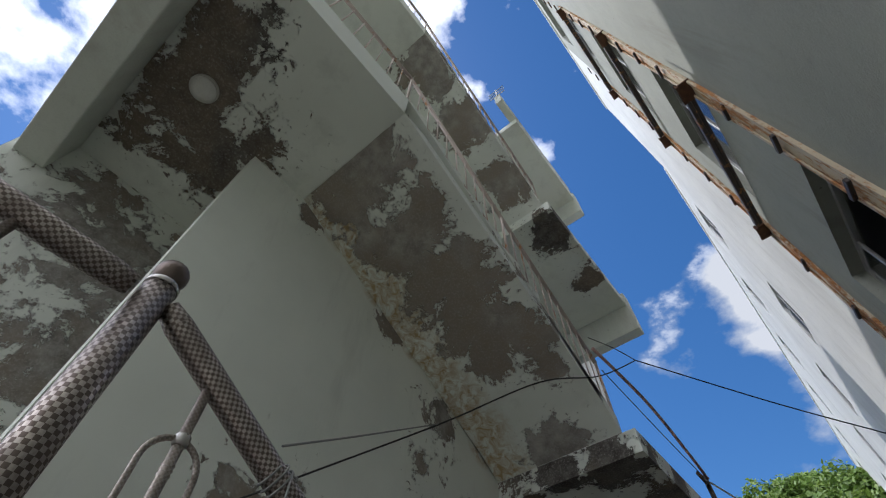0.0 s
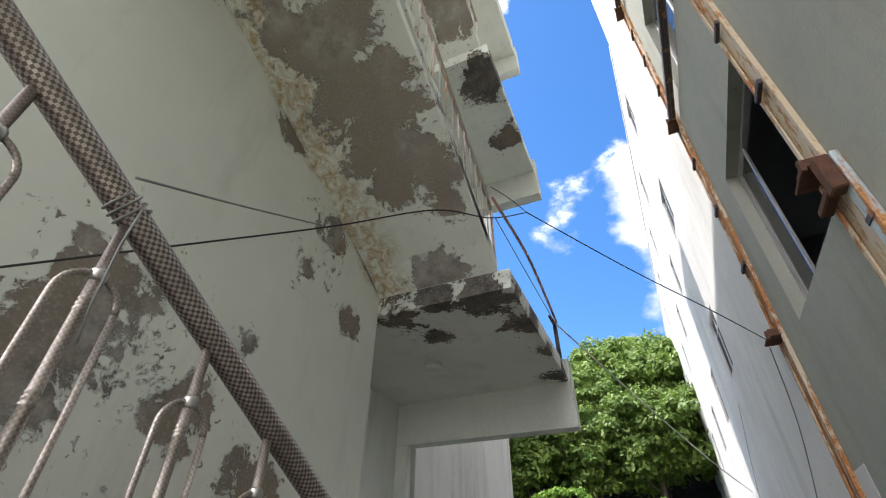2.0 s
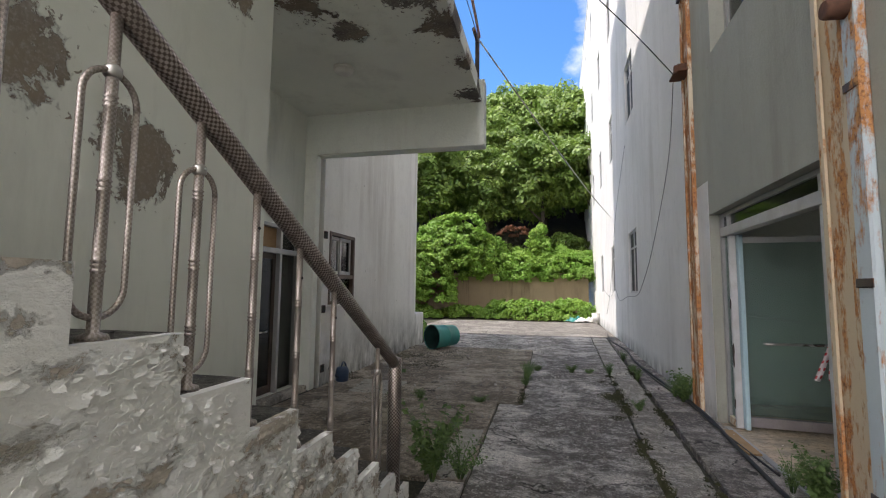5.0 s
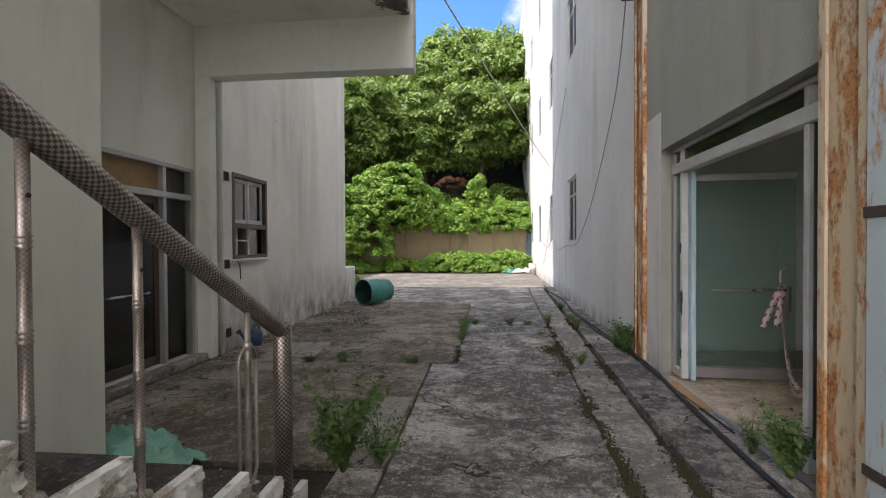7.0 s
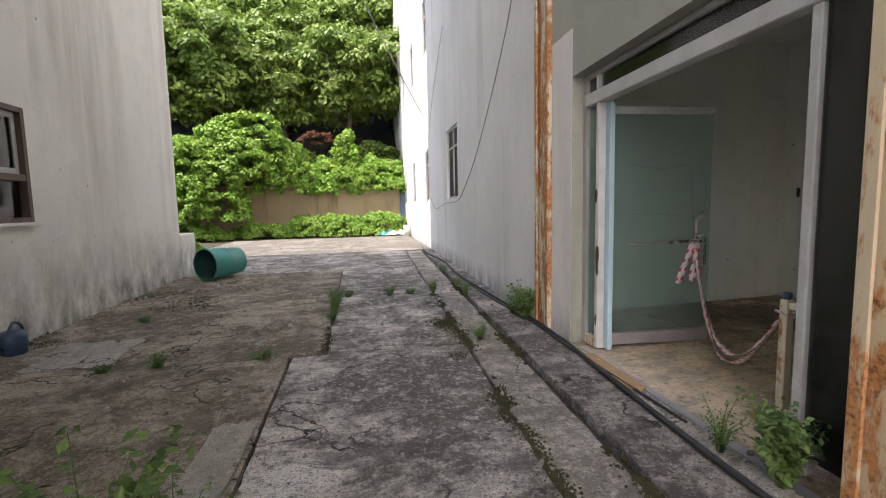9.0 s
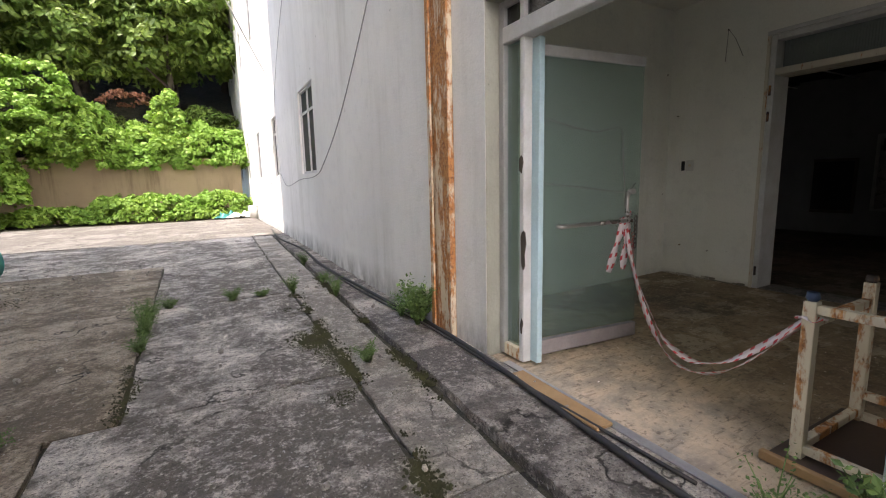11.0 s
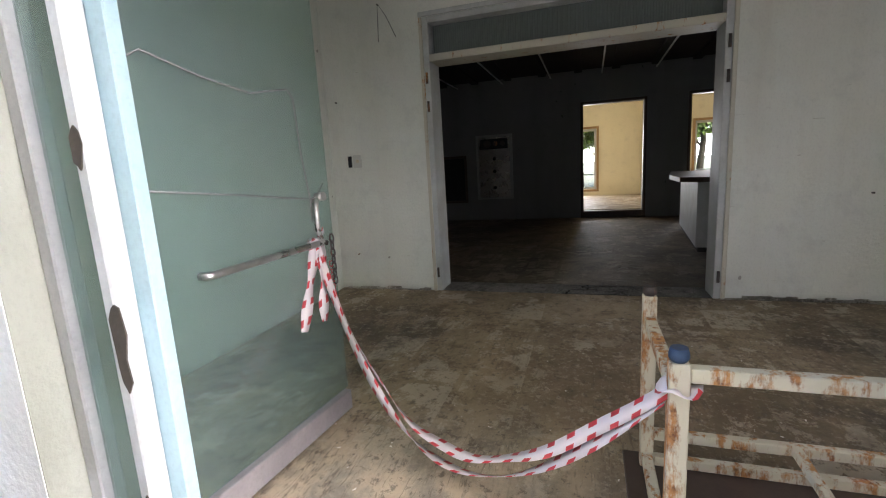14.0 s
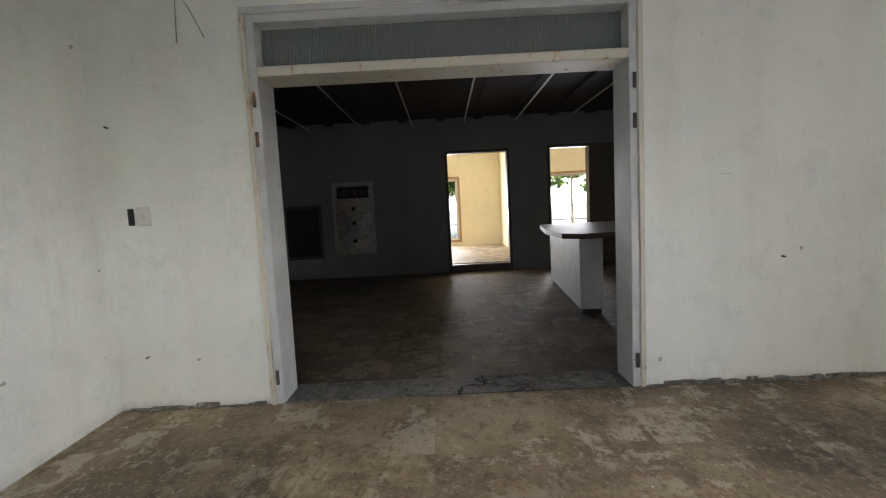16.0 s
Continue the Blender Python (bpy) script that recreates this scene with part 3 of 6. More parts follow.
M_LAMPW = plain("lamp_white_plastic", (0.72, 0.71, 0.66), (0.62, 0.61, 0.56), 0.4)
M_MOSS = plain("moss", (0.028, 0.03, 0.011), (0.05, 0.052, 0.016), 0.95, 9, 0, 0.6)

# ---- mesh helpers ----


def obj(name, bm, mat, parent=None, smooth=False, matrix=None):
    me = bpy.data.meshes.new(name)
    bm.normal_update()
    bm.to_mesh(me)
    bm.free()
    me.materials.append(mat)
    if smooth:
        for p in me.polygons:
            p.use_smooth = True
    ob = new(name, me)
    if parent is not None:
        ob.parent = parent
    if matrix is not None:
        ob.matrix_basis = matrix
    return ob


def part(name, bm, mat, parent, label="", smooth=False):
    """One mesh object under a thing or a part."""
    ob = obj(name, bm, mat, parent, smooth)
    return tagged(ob, label) if label else ob


def thing(name, label, category, group="", matrix=None):
    ob = new(name)
    if matrix is not None:
        ob.matrix_basis = matrix
    return tagged(ob, label, category, group)


def structure(name, bm, mat, label="", smooth=False, matrix=None, category=""):
    return tagged(obj(name, bm, mat, None, smooth, matrix), label, category, "", "structure")


def box(bm, x0, x1, y0, y1, z0, z1, bevel=0.0):
    m = Matrix.LocRotScale(((x0 + x1) / 2, (y0 + y1) / 2, (z0 + z1) / 2), None, (x1 - x0, y1 - y0, z1 - z0))
    vs = bmesh.ops.create_cube(bm, size=1, matrix=m)["verts"]
    if bevel:
        es = list({e for v in vs for e in v.link_edges})
        bmesh.ops.bevel(bm, geom=es, offset=bevel, segments=1, affect="EDGES")
    return bm


def boxes(*rows, bevel=0.0):
    bm = bmesh.new()
    for r in rows:
        box(bm, *r, bevel=bevel)
    return bm


def prism(poly, axis, a, b, bm=None):
    """A polygon in the plane across the axis, drawn out from a to b along it. poly: pairs in the other two axes, in order."""
    bm = bm or bmesh.new()
    put = {"x": lambda u, v, w: (w, u, v), "y": lambda u, v, w: (u, w, v), "z": lambda u, v, w: (u, v, w)}[axis]
    lo, hi = [bm.verts.new(put(u, v, a)) for u, v in poly], [bm.verts.new(put(u, v, b)) for u, v in poly]
    n = len(poly)
    fs = [bm.faces.new(lo), bm.faces.new(hi[::-1])]
    fs += [bm.faces.new((lo[i], hi[i], hi[(i + 1) % n], lo[(i + 1) % n])) for i in range(n)]
    bmesh.ops.recalc_face_normals(bm, faces=fs)
    return bm


def tube(pts, r, seg=12, bm=None, uv=0.0, cap=True):
    """A round tube along points; r: a radius, or one for each point. uv: size of one pattern square in metres."""
    bm = bm or bmesh.new()
    pts = [Vector(p) for p in pts]
    rs = r if isinstance(r, (list, tuple)) else [r] * len(pts)
    lay = bm.loops.layers.uv.verify()
    rings, along = [], [0.0]
    side = None
    for i, p in enumerate(pts):
        d = ((pts[min(i + 1, len(pts) - 1)] - pts[max(i - 1, 0)])).normalized()
        if side is None:
            side = d.orthogonal().normalized()
        side = (side - d * side.dot(d)).normalized()
        up = d.cross(side)
        rings.append([bm.verts.new(p + rs[i] * (math.cos(a) * side + math.sin(a) * up)) for a in [2 * math.pi * j / seg for j in range(seg)]])
        if i:
            along.append(along[-1] + (p - pts[i - 1]).length)
    for i in range(len(pts) - 1):
        for j in range(seg):
            f = bm.faces.new((rings[i][j], rings[i][(j + 1) % seg], rings[i + 1][(j + 1) % seg], rings[i + 1][j]))
            f.smooth = True
            if uv:
                k = max(2, 2 * round(math.pi * rs[i] / uv))
                for lp, (u, v) in zip(f.loops, ((along[i] / uv, j / seg * k), (along[i] / uv, (j + 1) / seg * k), (along[i + 1] / uv, (j + 1) / seg * k), (along[i + 1] / uv, j / seg * k))):
                    lp[lay].uv = (u, v)
    if cap:
        bm.faces.new(rings[0][::-1])
        bm.faces.new(rings[-1])
    return bm


def ball(center, r, bm=None, sx=1.0, sz=1.0):
    bm = bm or bmesh.new()
    vs = bmesh.ops.create_uvsphere(bm, u_segments=16, v_segments=10, radius=r, matrix=Matrix.Translation(center) @ Matrix.Diagonal((sx, sx, sz, 1)))["verts"]
    for f in {f for v in vs for f in v.link_faces}:
        f.smooth = True
    return bm


def holed(axis, a, b, u0, u1, z0, z1, holes, bm=None):
    """A wall slab from a to b across the axis, spanning u0..u1 and z0..z1, with openings (u0, u1, z0, z1) right through it."""
    bm = bm or bmesh.new()
    us = sorted({u0, u1, *[h[0] for h in holes], *[h[1] for h in holes]})
    zs = sorted({z0, z1, *[h[2] for h in holes], *[h[3] for h in holes]})
    us, zs = [u for u in us if u0 <= u <= u1], [z for z in zs if z0 <= z <= z1]
    solid = [[not any(h[0] < (p + q) / 2 < h[1] and h[2] < (r + s) / 2 < h[3] for h in holes) for r, s in zip(zs, zs[1:])] for p, q in zip(us, us[1:])]
    verts = {}

    def v(i, j, w):
        if (i, j, w) not in verts:
            verts[i, j, w] = bm.verts.new((w, us[i], zs[j]) if axis == "x" else (us[i], w, zs[j]))
        return verts[i, j, w]

    fs, at = [], lambda i, j: 0 <= i < len(solid) and 0 <= j < len(solid[0]) and solid[i][j]
    for i in range(len(solid)):
        for j in range(len(solid[0])):
            if not solid[i][j]:
                continue
            for w in (a, b):
                fs.append(bm.faces.new((v(i, j, w), v(i + 1, j, w), v(i + 1, j + 1, w), v(i, j + 1, w))))
            for di, dj, p, q in ((-1, 0, (i, j), (i, j + 1)), (1, 0, (i + 1, j), (i + 1, j + 1)), (0, -1, (i, j), (i + 1, j)), (0, 1, (i, j + 1), (i + 1, j + 1))):
                if not at(i + di, j + dj):
                    fs.append(bm.faces.new((v(*p, a), v(*q, a), v(*q, b), v(*p, b))))
    bmesh.ops.recalc_face_normals(bm, faces=fs)
    return bm

# ---- ground ----
structure("ground", boxes((-400, 400, -400, 400, -0.5, -0.035)), M_EARTH, "dark earth under the yard and hill", category="ground")

# ---- stair building: structure ----
FLOOR_H = 4.28
XB, XS, XO = -3.72, -2.5, -1.12          # back wall, spine wall, outer edge of the stair
Y_N, Y_P0, Y_P1 = 0.55, 4.27, 7.21       # end of the spine, start and end of the porch

door_l = (5.44, 6.95, 0.05, 2.33)
structure("wall_back", holed("x", XB - 0.25, XB, -0.85, 7.21, -0.05, 18.0, [door_l]), M_BACK, "pale green back wall with large patches of bare plaster", category="wall")
win_l = (7.42, 8.38, 1.20, 2.37)
structure("wall_window_side", holed("x", XB - 0.25, -3.49, 7.214, 12.34, -0.05, 16.5, [win_l]), M_LEFT, "white plaster wall streaked by rain, mossy at its foot", category="wall")
structure("wall_window_end", boxes((-14, XB - 0.254, 12.09, 12.34, -0.05, 16.5)), M_LEFT, "white plaster end wall", category="wall")
structure("wall_rear_wing", boxes((-14, -5.2, 12.344, 15.9, -0.05, 23.0)), M_LEFT, "plain plaster wing of the building", category="wall")
structure("wall_front_side", boxes((-14, XB - 0.254, -0.85, -0.6, -0.05, 18.0)), M_PALE, "plain plaster side wall", category="wall")
structure("roof_low", boxes((-14, -3.45, 7.214, 12.34, 16.504, 16.7)), M_PALE, "flat concrete roof slab", category="roof")
structure("roof_left", boxes((-14, -3.70, -0.9, 7.21, 18.004, 18.25)), M_PALE, "flat concrete roof slab", category="roof")
structure("wall_spine", boxes((XS - 0.2, XS, Y_N, Y_P0, -0.05, 13.0)), M_SPINE, "pale green stair wall, paint flaking in grey patches", category="wall")
structure("ceiling_left_rooms", boxes((-8.0, XB - 0.254, 3.5, 11.9, 3.3, 3.5)), M_DIM, "plain ceiling", category="ceiling")
structure("wall_left_rooms", boxes((-8.2, -8.0, 3.5, 11.9, -0.03, 3.5)), M_DIM, "plain inner wall", category="wall")
structure("floor_left_rooms", boxes((-8.0, XB - 0.254, 3.5, 11.9, -0.034, 0.02)), M_FLOOR, "bare screed floor", category="floor")
structure("wall_left_rooms_side", boxes((-8.0, XB - 0.254, 3.3, 3.5, -0.03, 3.3)), M_DIM, "plain inner wall", category="wall")

for lev in range(3):
    dz = FLOOR_H * lev
    # porch landing with its end beam
    structure(f"landing_{lev + 1}", boxes((XB + 0.003, -1.0, Y_P0, Y_P1 - 0.22, 4.11 + dz, 4.33 + dz)), M_LANDING, "landing slab, blackened and flaking underneath", category="landing")
    structure(f"beam_{lev + 1}", boxes((XB + 0.003, -0.96, Y_P1 - 0.217, Y_P1, 3.485 + dz, 4.45 + dz), bevel=0.008), M_PALE, "pale green concrete edge beam", category="beam")
    if lev < 2:
        # flight that climbs back over the walk, with its sloping soffit
        prof = [(4.27, 4.334 + dz), (4.27, 4.50 + dz), (1.40, 5.90 + dz), (1.15, 5.90 + dz)]
        top, y, z = [], 1.15, 6.33 + dz
        top.append((y, z))
        while z - 0.182 > 4.4 + dz:
            top += [(y + 0.0, z), (y + 0.285, z), (y + 0.285, z - 0.182)]
            y, z = y + 0.285, z - 0.182
        seen, poly = set(), []
        for p in prof + top[::-1]:
            if (round(p[0], 3), round(p[1], 3)) not in seen:
                seen.add((round(p[0], 3), round(p[1], 3)))
                poly.append(p)
        structure(f"stair_flight_{lev + 2}", prism(poly, "x", XS + 0.003, XO), M_SOFFIT, "sloping stair soffit with peeling paint and rust drips", category="stairs")
        structure(f"half_landing_{lev + 2}", boxes((XB + 0.003, XO, -0.55, 1.147, 5.90 + dz, 6.33 + dz)), M_LANDING, "half landing, its underside blackened where paint fell off", category="landing")
        structure(f"half_landing_beam_{lev + 2}", boxes((XB + 0.003, XO, -0.80, -0.553, 5.42 + dz, 6.45 + dz), bevel=0.008), M_PALE, "pale green concrete edge beam", category="beam")
structure("half_landing_1", boxes((XB + 0.003, XO, -0.8, 0.692, 1.82, 2.06)), M_TREAD, "half landing of worn concrete", category="landing")
structure("porch_parapet_top", boxes((-1.16, -1.0, Y_P0 - 0.6, Y_P1 - 0.22, 12.894, 13.35)), M_PALE, "pale green parapet", category="parapet")

# lower flight: a flaking white side wall cut in steps, with concrete treads
RISE, RUN, Y1 = 0.174, 0.3005, 4.0
rise_to = lambda k: 0.127 + RISE * k        # height of the k-th tread from the ground
stair = thing("stair", "outdoor stair with flaking white sides and worn treads", "stairs")
n = 11
prof = [(Y1, -0.05)]
for k in range(n):
    prof += [(Y1 - RUN * k, rise_to(k) - 0.035), (Y1 - RUN * (k + 1), rise_to(k) - 0.035)]
prof += [(Y1 - RUN * n, -0.05)]
part("core", prism(prof, "x", XS + 0.004, -1.121), M_STEP, stair)
part("side_wall", prism([(y, z if z < 0 else z + 0.035) for y, z in prof], "x", -1.12, -1.082), M_STEP, stair, "flaking white painted stair side")
tread = boxes((XS + 0.006, -1.122, -RUN - 0.01, 0.012, 0.001, 0.035), bevel=0.008)
t_ob = part("tread", tread, M_TREAD, stair, "worn grey concrete tread")
t_ob.location = (0, Y1, rise_to(0) - 0.035)
for k in range(1, n):
    o = t_ob.copy()
    scene.collection.objects.link(o)
    o.parent, o.location = stair, (0, Y1 - RUN * k, rise_to(k) - 0.035)



def flakes(n, seed):
    """Curled flakes of thick white paint on the side of the stair."""
    r = random.Random(seed)
    vs, fs = [], []
    for _ in range(n):
        y = r.uniform(Y1 - RUN * 11 + 0.03, Y1 - 0.03)
        top = rise_to(int((Y1 - y) / RUN))
        z = top - abs(r.gauss(0, 0.16)) - 0.02 if r.random() < 0.6 else r.uniform(0.03, top - 0.02)
        if z < 0.03 or noise.noise((y * 2.2, z * 2.2, 4.0)) < -0.18:
            continue
        s, a0, m = r.uniform(0.006, 0.022), r.uniform(0, 6.28), r.randint(6, 9)
        lift, dirn = r.uniform(0.001, 0.009), r.uniform(0, 6.28)
        base = len(vs)
        vs.append((-1.0805 + lift * 0.3, y, z))
        for i in range(m):
            a = a0 + 2 * math.pi * i / m
            q = s * r.uniform(0.55, 1.25)
            dy, dz = 1.35 * q * math.cos(a), q * math.sin(a)
            up = lift * max(0.0, math.cos(a - dirn)) * 1.6
            vs.append((-1.0805 + up, y + dy, min(z + dz, top - 0.003)))
        fs += [(base, base + 1 + i, base + 1 + (i + 1) % m) for i in range(m)]
    me = bpy.data.meshes.new("flaking_paint")
    me.from_pydata(vs, [], fs)
    me.materials.append(M_STEP)
    ob = new("flaking_paint", me)
    ob.parent = stair
    ob.modifiers.new("thickness", "SOLIDIFY").thickness = 0.0018
    return tagged(ob, "curled flakes of thick white paint", "", "", "stuff")


flakes(2600, 8)

# ---- right building: structure ----
TILT = -math.degrees(math.atan(0.03))
RB = pose(1.51, 0, 0, 0, 0, TILT)


def facade(y, z, off=0.0):
    """The world place of a point on the right facade, off metres out into the alley."""
    return RB @ Vector((-off, y, z))


DOOR = (4.20, 6.56, 0.0, 2.35)
HALLWIN = (1.6, 3.2, 0.9, 2.2)
bays = [(4.20, 6.28, 4.15 + FLOOR_H * k, 6.36 + FLOOR_H * k) for k in range(5)]
structure("wall_facade_near", holed("x", 0.0, 0.26, -8.0, 7.12, -0.05, 24.6, [DOOR, HALLWIN, *bays]), M_NEAR, "tall grey-green rendered facade with grey runs", matrix=RB, category="wall")
structure("wall_facade_middle", boxes((0.0, 0.26, 7.121, 10.9, -0.05, 24.6)), M_RIGHT, "white plaster facade with grey runs", matrix=RB, category="wall")
cols = [12.3, 16.3, 20.2, 24.3, 28.5, 32.6]
wins = [(c - (0.62 if c < 13 else 0.45), c + (0.62 if c < 13 else 0.45), 1.42 + FLOOR_H * k, 2.90 + FLOOR_H * k) for c in cols for k in range(4)]
structure("wall_facade_far", holed("x", 0.0, 0.26, 10.904, 36.5, -0.05, 17.3, wins), M_RIGHT, "white plaster facade with rows of small windows", matrix=RB, category="wall")
structure("wall_facade_end", boxes((0.264, 9.0, 36.25, 36.5, -0.05, 17.3)), M_RIGHT, "plain end wall", matrix=RB, category="wall")
structure("wall_facade_back", boxes((0.264, 9.0, -8.0, -7.75, -0.05, 24.6)), M_RIGHT, "plain end wall", matrix=RB, category="wall")
structure("roof_far", boxes((-0.03, 14.0, 10.904, 36.5, 17.304, 17.5)), M_RIGHT, "flat roof slab", matrix=RB, category="roof")
structure("roof_near", boxes((-0.05, 14.0, -8.0, 10.9, 24.604, 24.85)), M_RIGHT, "flat roof slab", matrix=RB, category="roof")
structure("wall_tower_side", boxes((0.264, 14.0, 10.65, 10.9, 17.51, 24.6)), M_RIGHT, "plain plaster side wall above the roof", matrix=RB, category="wall")
structure("wall_facade_inner", boxes((2.6, 2.7, 10.95, 36.2, -0.03, 17.2)), M_DIM, "plain inner wall behind the windows", matrix=RB, category="wall")
structure("wall_upper_inner", boxes((4.2, 4.3, -7.7, 10.6, 3.5, 24.5)), M_DIM, "plain inner wall behind the upper windows", matrix=RB, category="wall")
for k in range(5):
    structure(f"floor_upper_{k + 1}", boxes((0.264, 4.196, -7.7, 10.6, 3.45 + FLOOR_H * k, 3.65 + FLOOR_H * k)), M_DIM, "concrete storey slab", matrix=RB, category="floor")

structure("door_pier", boxes((-0.004, -0.0005, 6.562, 6.985, 0.03, 2.75)), M_RIGHT, "whitewashed plaster pier beside the entrance", matrix=RB, category="wall")
# entrance hall, dark room and the two rooms behind it
XI, XF = 4.90, 10.50
IN = (4.10, 6.45, 0.0, 2.52)
structure("floor_hall", prism([(1.72, -0.033), (1.72, 0.022), (2.6, 0.06), (XI, 0.10), (XI, -0.033)], "y", 1.0, 7.46,
                              None), M_FLOOR, "bare screed floor with brown stains", category="floor")
structure("floor_dark_room", boxes((XI + 0.004, XF, -1.0, 10.0, -0.033, 0.10)), M_FLOORD, "damp screed floor, toned down for the dim room", category="floor")
structure("ceiling_hall", boxes((2.06, XI, 1.0, 7.46, 3.05, 3.2)), M_HALL, "white plaster ceiling", category="ceiling")
structure("wall_hall_left", boxes((2.02, XI, 7.464, 7.7, 0.0, 3.2)), M_HALL, "stained white plaster wall", category="wall")
structure("wall_hall_right", boxes((1.95, XI, 0.8, 0.996, 0.0, 3.2)), M_HALL, "white plaster wall", category="wall")
structure("wall_inner", holed("x", XI, XI + 0.24, 0.8, 10.0, 0.0, 3.3, [IN]), M_HALL, "stained white plaster wall with a wide doorway", category="wall")
D1, D2 = (4.06, 5.25, 0.10, 2.35), (1.6, 3.36, 0.10, 2.37)
structure("wall_far", holed("x", XF, XF + 0.16, -1.0, 10.0, 0.0, 3.3, [D1, D2]), M_DIM, "plaster wall, greyed to carry the dark of the room", category="wall")
structure("ceiling_dark_room", boxes((XI + 0.244, XF, -1.0, 10.0, 2.95, 3.2)), M_CEIL, "near-black ceiling above a bare metal grid", category="ceiling")
structure("wall_dark_left", boxes((XI + 0.244, XF, 10.004, 10.2, 0.0, 3.2)), M_DIM, "plaster wall, greyed for the dim room", category="wall")
structure("wall_dark_right", boxes((XI + 0.244, XF, -1.2, -1.004, 0.0, 3.2)), M_DIM, "plaster wall, greyed for the dim room", category="wall")
XE = 14.6
W1, W2 = (4.9, 6.3, 0.42, 2.1), (1.0, 2.45, 0.42, 2.1)
structure("wall_outer_east", holed("x", XE, XE + 0.25, -1.0, 8.0, -0.05, 3.4, [W1, W2]), M_YELLOW, "yellow papered outer wall", category="wall")
structure("wall_room_divider", boxes((XF + 0.164, XE - 0.004, 3.50, 3.72, 0.25, 3.2)), M_YELLOW, "yellow papered wall", category="wall")
structure("wall_room_left", boxes((XF + 0.164, XE - 0.004, 6.6, 6.8, 0.25, 3.2)), M_YELLOW, "yellow papered wall", category="wall")
structure("wall_room_right", boxes((XF + 0.164, XE - 0.004, -0.2, 0.0, 0.25, 3.2)), M_YELLOW, "yellow papered wall", category="wall")
structure("floor_rooms", boxes((XF + 0.164, XE - 0.004, -1.0, 8.0, -0.05, 0.246)), M_FLOOR, "pale dusty floor", category="floor")
structure("ceiling_rooms", boxes((XF + 0.164, XE - 0.004, -1.0, 8.0, 3.204, 3.4)), M_YELLOW, "pale ceiling", category="ceiling")

# retaining wall at the far end of the yard
structure("retaining_wall", boxes((-14, 2.0, 25.2, 25.6, -0.05, 2.35)), M_RETAIN, "brown streaked concrete retaining wall", category="wall")
# ---- paving of the alley ----
alley = new("alley_paving")
tagged(alley, "blackened concrete slabs with mossy joints", "pavement", "", "structure")


def slab(x0, x1, y0, y1, top, mat, tilt=0.0):
    bm = bmesh.new()
    ny = max(1, int((y1 - y0) / (0.09 if callable(x0) or callable(x1) else 0.2)))
    edge = lambda e, y: e(y) if callable(e) else e
    nx = max(1, int((edge(x1, y0) - edge(x0, y0)) / 0.2))
    at = lambda i, y: edge(x0, y) + (edge(x1, y) - edge(x0, y)) * i / nx + (0.0 if 0 < i < nx else (0.012 if i else -0.012) * (noise.noise((6.0 * y, 3.0 * i, y0)) + 0.7 * noise.noise((17.0 * y, i, x1 if not callable(x1) else 5.0)) - 0.5))
    g = [[bm.verts.new((at(i, y0 + (y1 - y0) * j / ny), y0 + (y1 - y0) * j / ny, top + 0.012 * noise.noise((i * 0.23 + edge(x0, y0), j * 0.23 + y0, 3.1)) + tilt * (i / nx)))
          for j in range(ny + 1)] for i in range(nx + 1)]
    for i in range(nx):
        for j in range(ny):
            bm.faces.new((g[i][j], g[i + 1][j], g[i + 1][j + 1], g[i][j + 1]))
    rim = [g[i][0] for i in range(nx + 1)] + [g[nx][j] for j in range(1, ny + 1)] + [g[i][ny] for i in range(nx - 1, -1, -1)] + [g[0][j] for j in range(ny - 1, 0, -1)]
    low = [bm.verts.new((v.co.x, v.co.y, -0.12)) for v in rim]
    for a in range(len(rim)):
        b = (a + 1) % len(rim)
        bm.faces.new((rim[a], low[a], low[b], rim[b]))
    return part("slab", bm, mat, alley, smooth=False)


J = 0.007
# the pale strip and the dark strip beside it run askew to the alley
strip_l = lambda y: 0.49 + 0.0465 * min(y, 15.9)
strip_r = lambda y: 0.86 + 0.0525 * min(y, 15.9)
wall_foot = lambda y: 1.505 + 0.03 * y
shift_x = lambda f, d: (lambda y: f(y) + d)
for x0, x1, y0, y1 in ((-3.46, -0.75, 4.4, 6.87), (-3.46, -0.46, 6.87, 9.42), (-3.46, -0.46, 9.42, 12.3), (-0.75, strip_l, 3.2, 6.87), (-0.46, strip_l, 6.87, 9.42), (-0.46, strip_l, 9.42, 12.3),
                       (-1.05, -0.75, 0.4, 4.4), (-0.75, strip_l, 0.0, 3.2), (-1.05, strip_l, -4.0, 0.0), (-3.46, strip_l, 12.3, 15.85)):
    slab(x0 + J, shift_x(strip_l, -0.012) if callable(x1) else x1 - J, y0 + J, y1 - J, 0.0, M_SLABL if not callable(x1) and y0 > 4.3 else M_SLAB)
for y0, y1 in ((15.85, 19.0), (19.0, 22.3)):
    slab(-5.0, 2.05, y0 + J, y1 - J, 0.005, M_SUNNY)
for y0, y1 in ((-4, 1.2), (1.2, 3.4), (3.4, 5.5), (5.5, 7.3), (7.3, 9.3), (9.3, 12.2), (12.2, 15.85)):
    slab(shift_x(strip_l, 0.012), shift_x(strip_r, -0.02), y0 + J, y1 - J, -0.008, M_STRIP)
for y0, y1 in ((-4, 1.5), (1.5, 4.3), (4.3, 6.9), (6.9, 9.4), (9.4, 12.4), (12.4, 15.85)):
    slab(shift_x(strip_r, 0.02), wall_foot, y0 + J, y1 - J, 0.030, M_KERB)



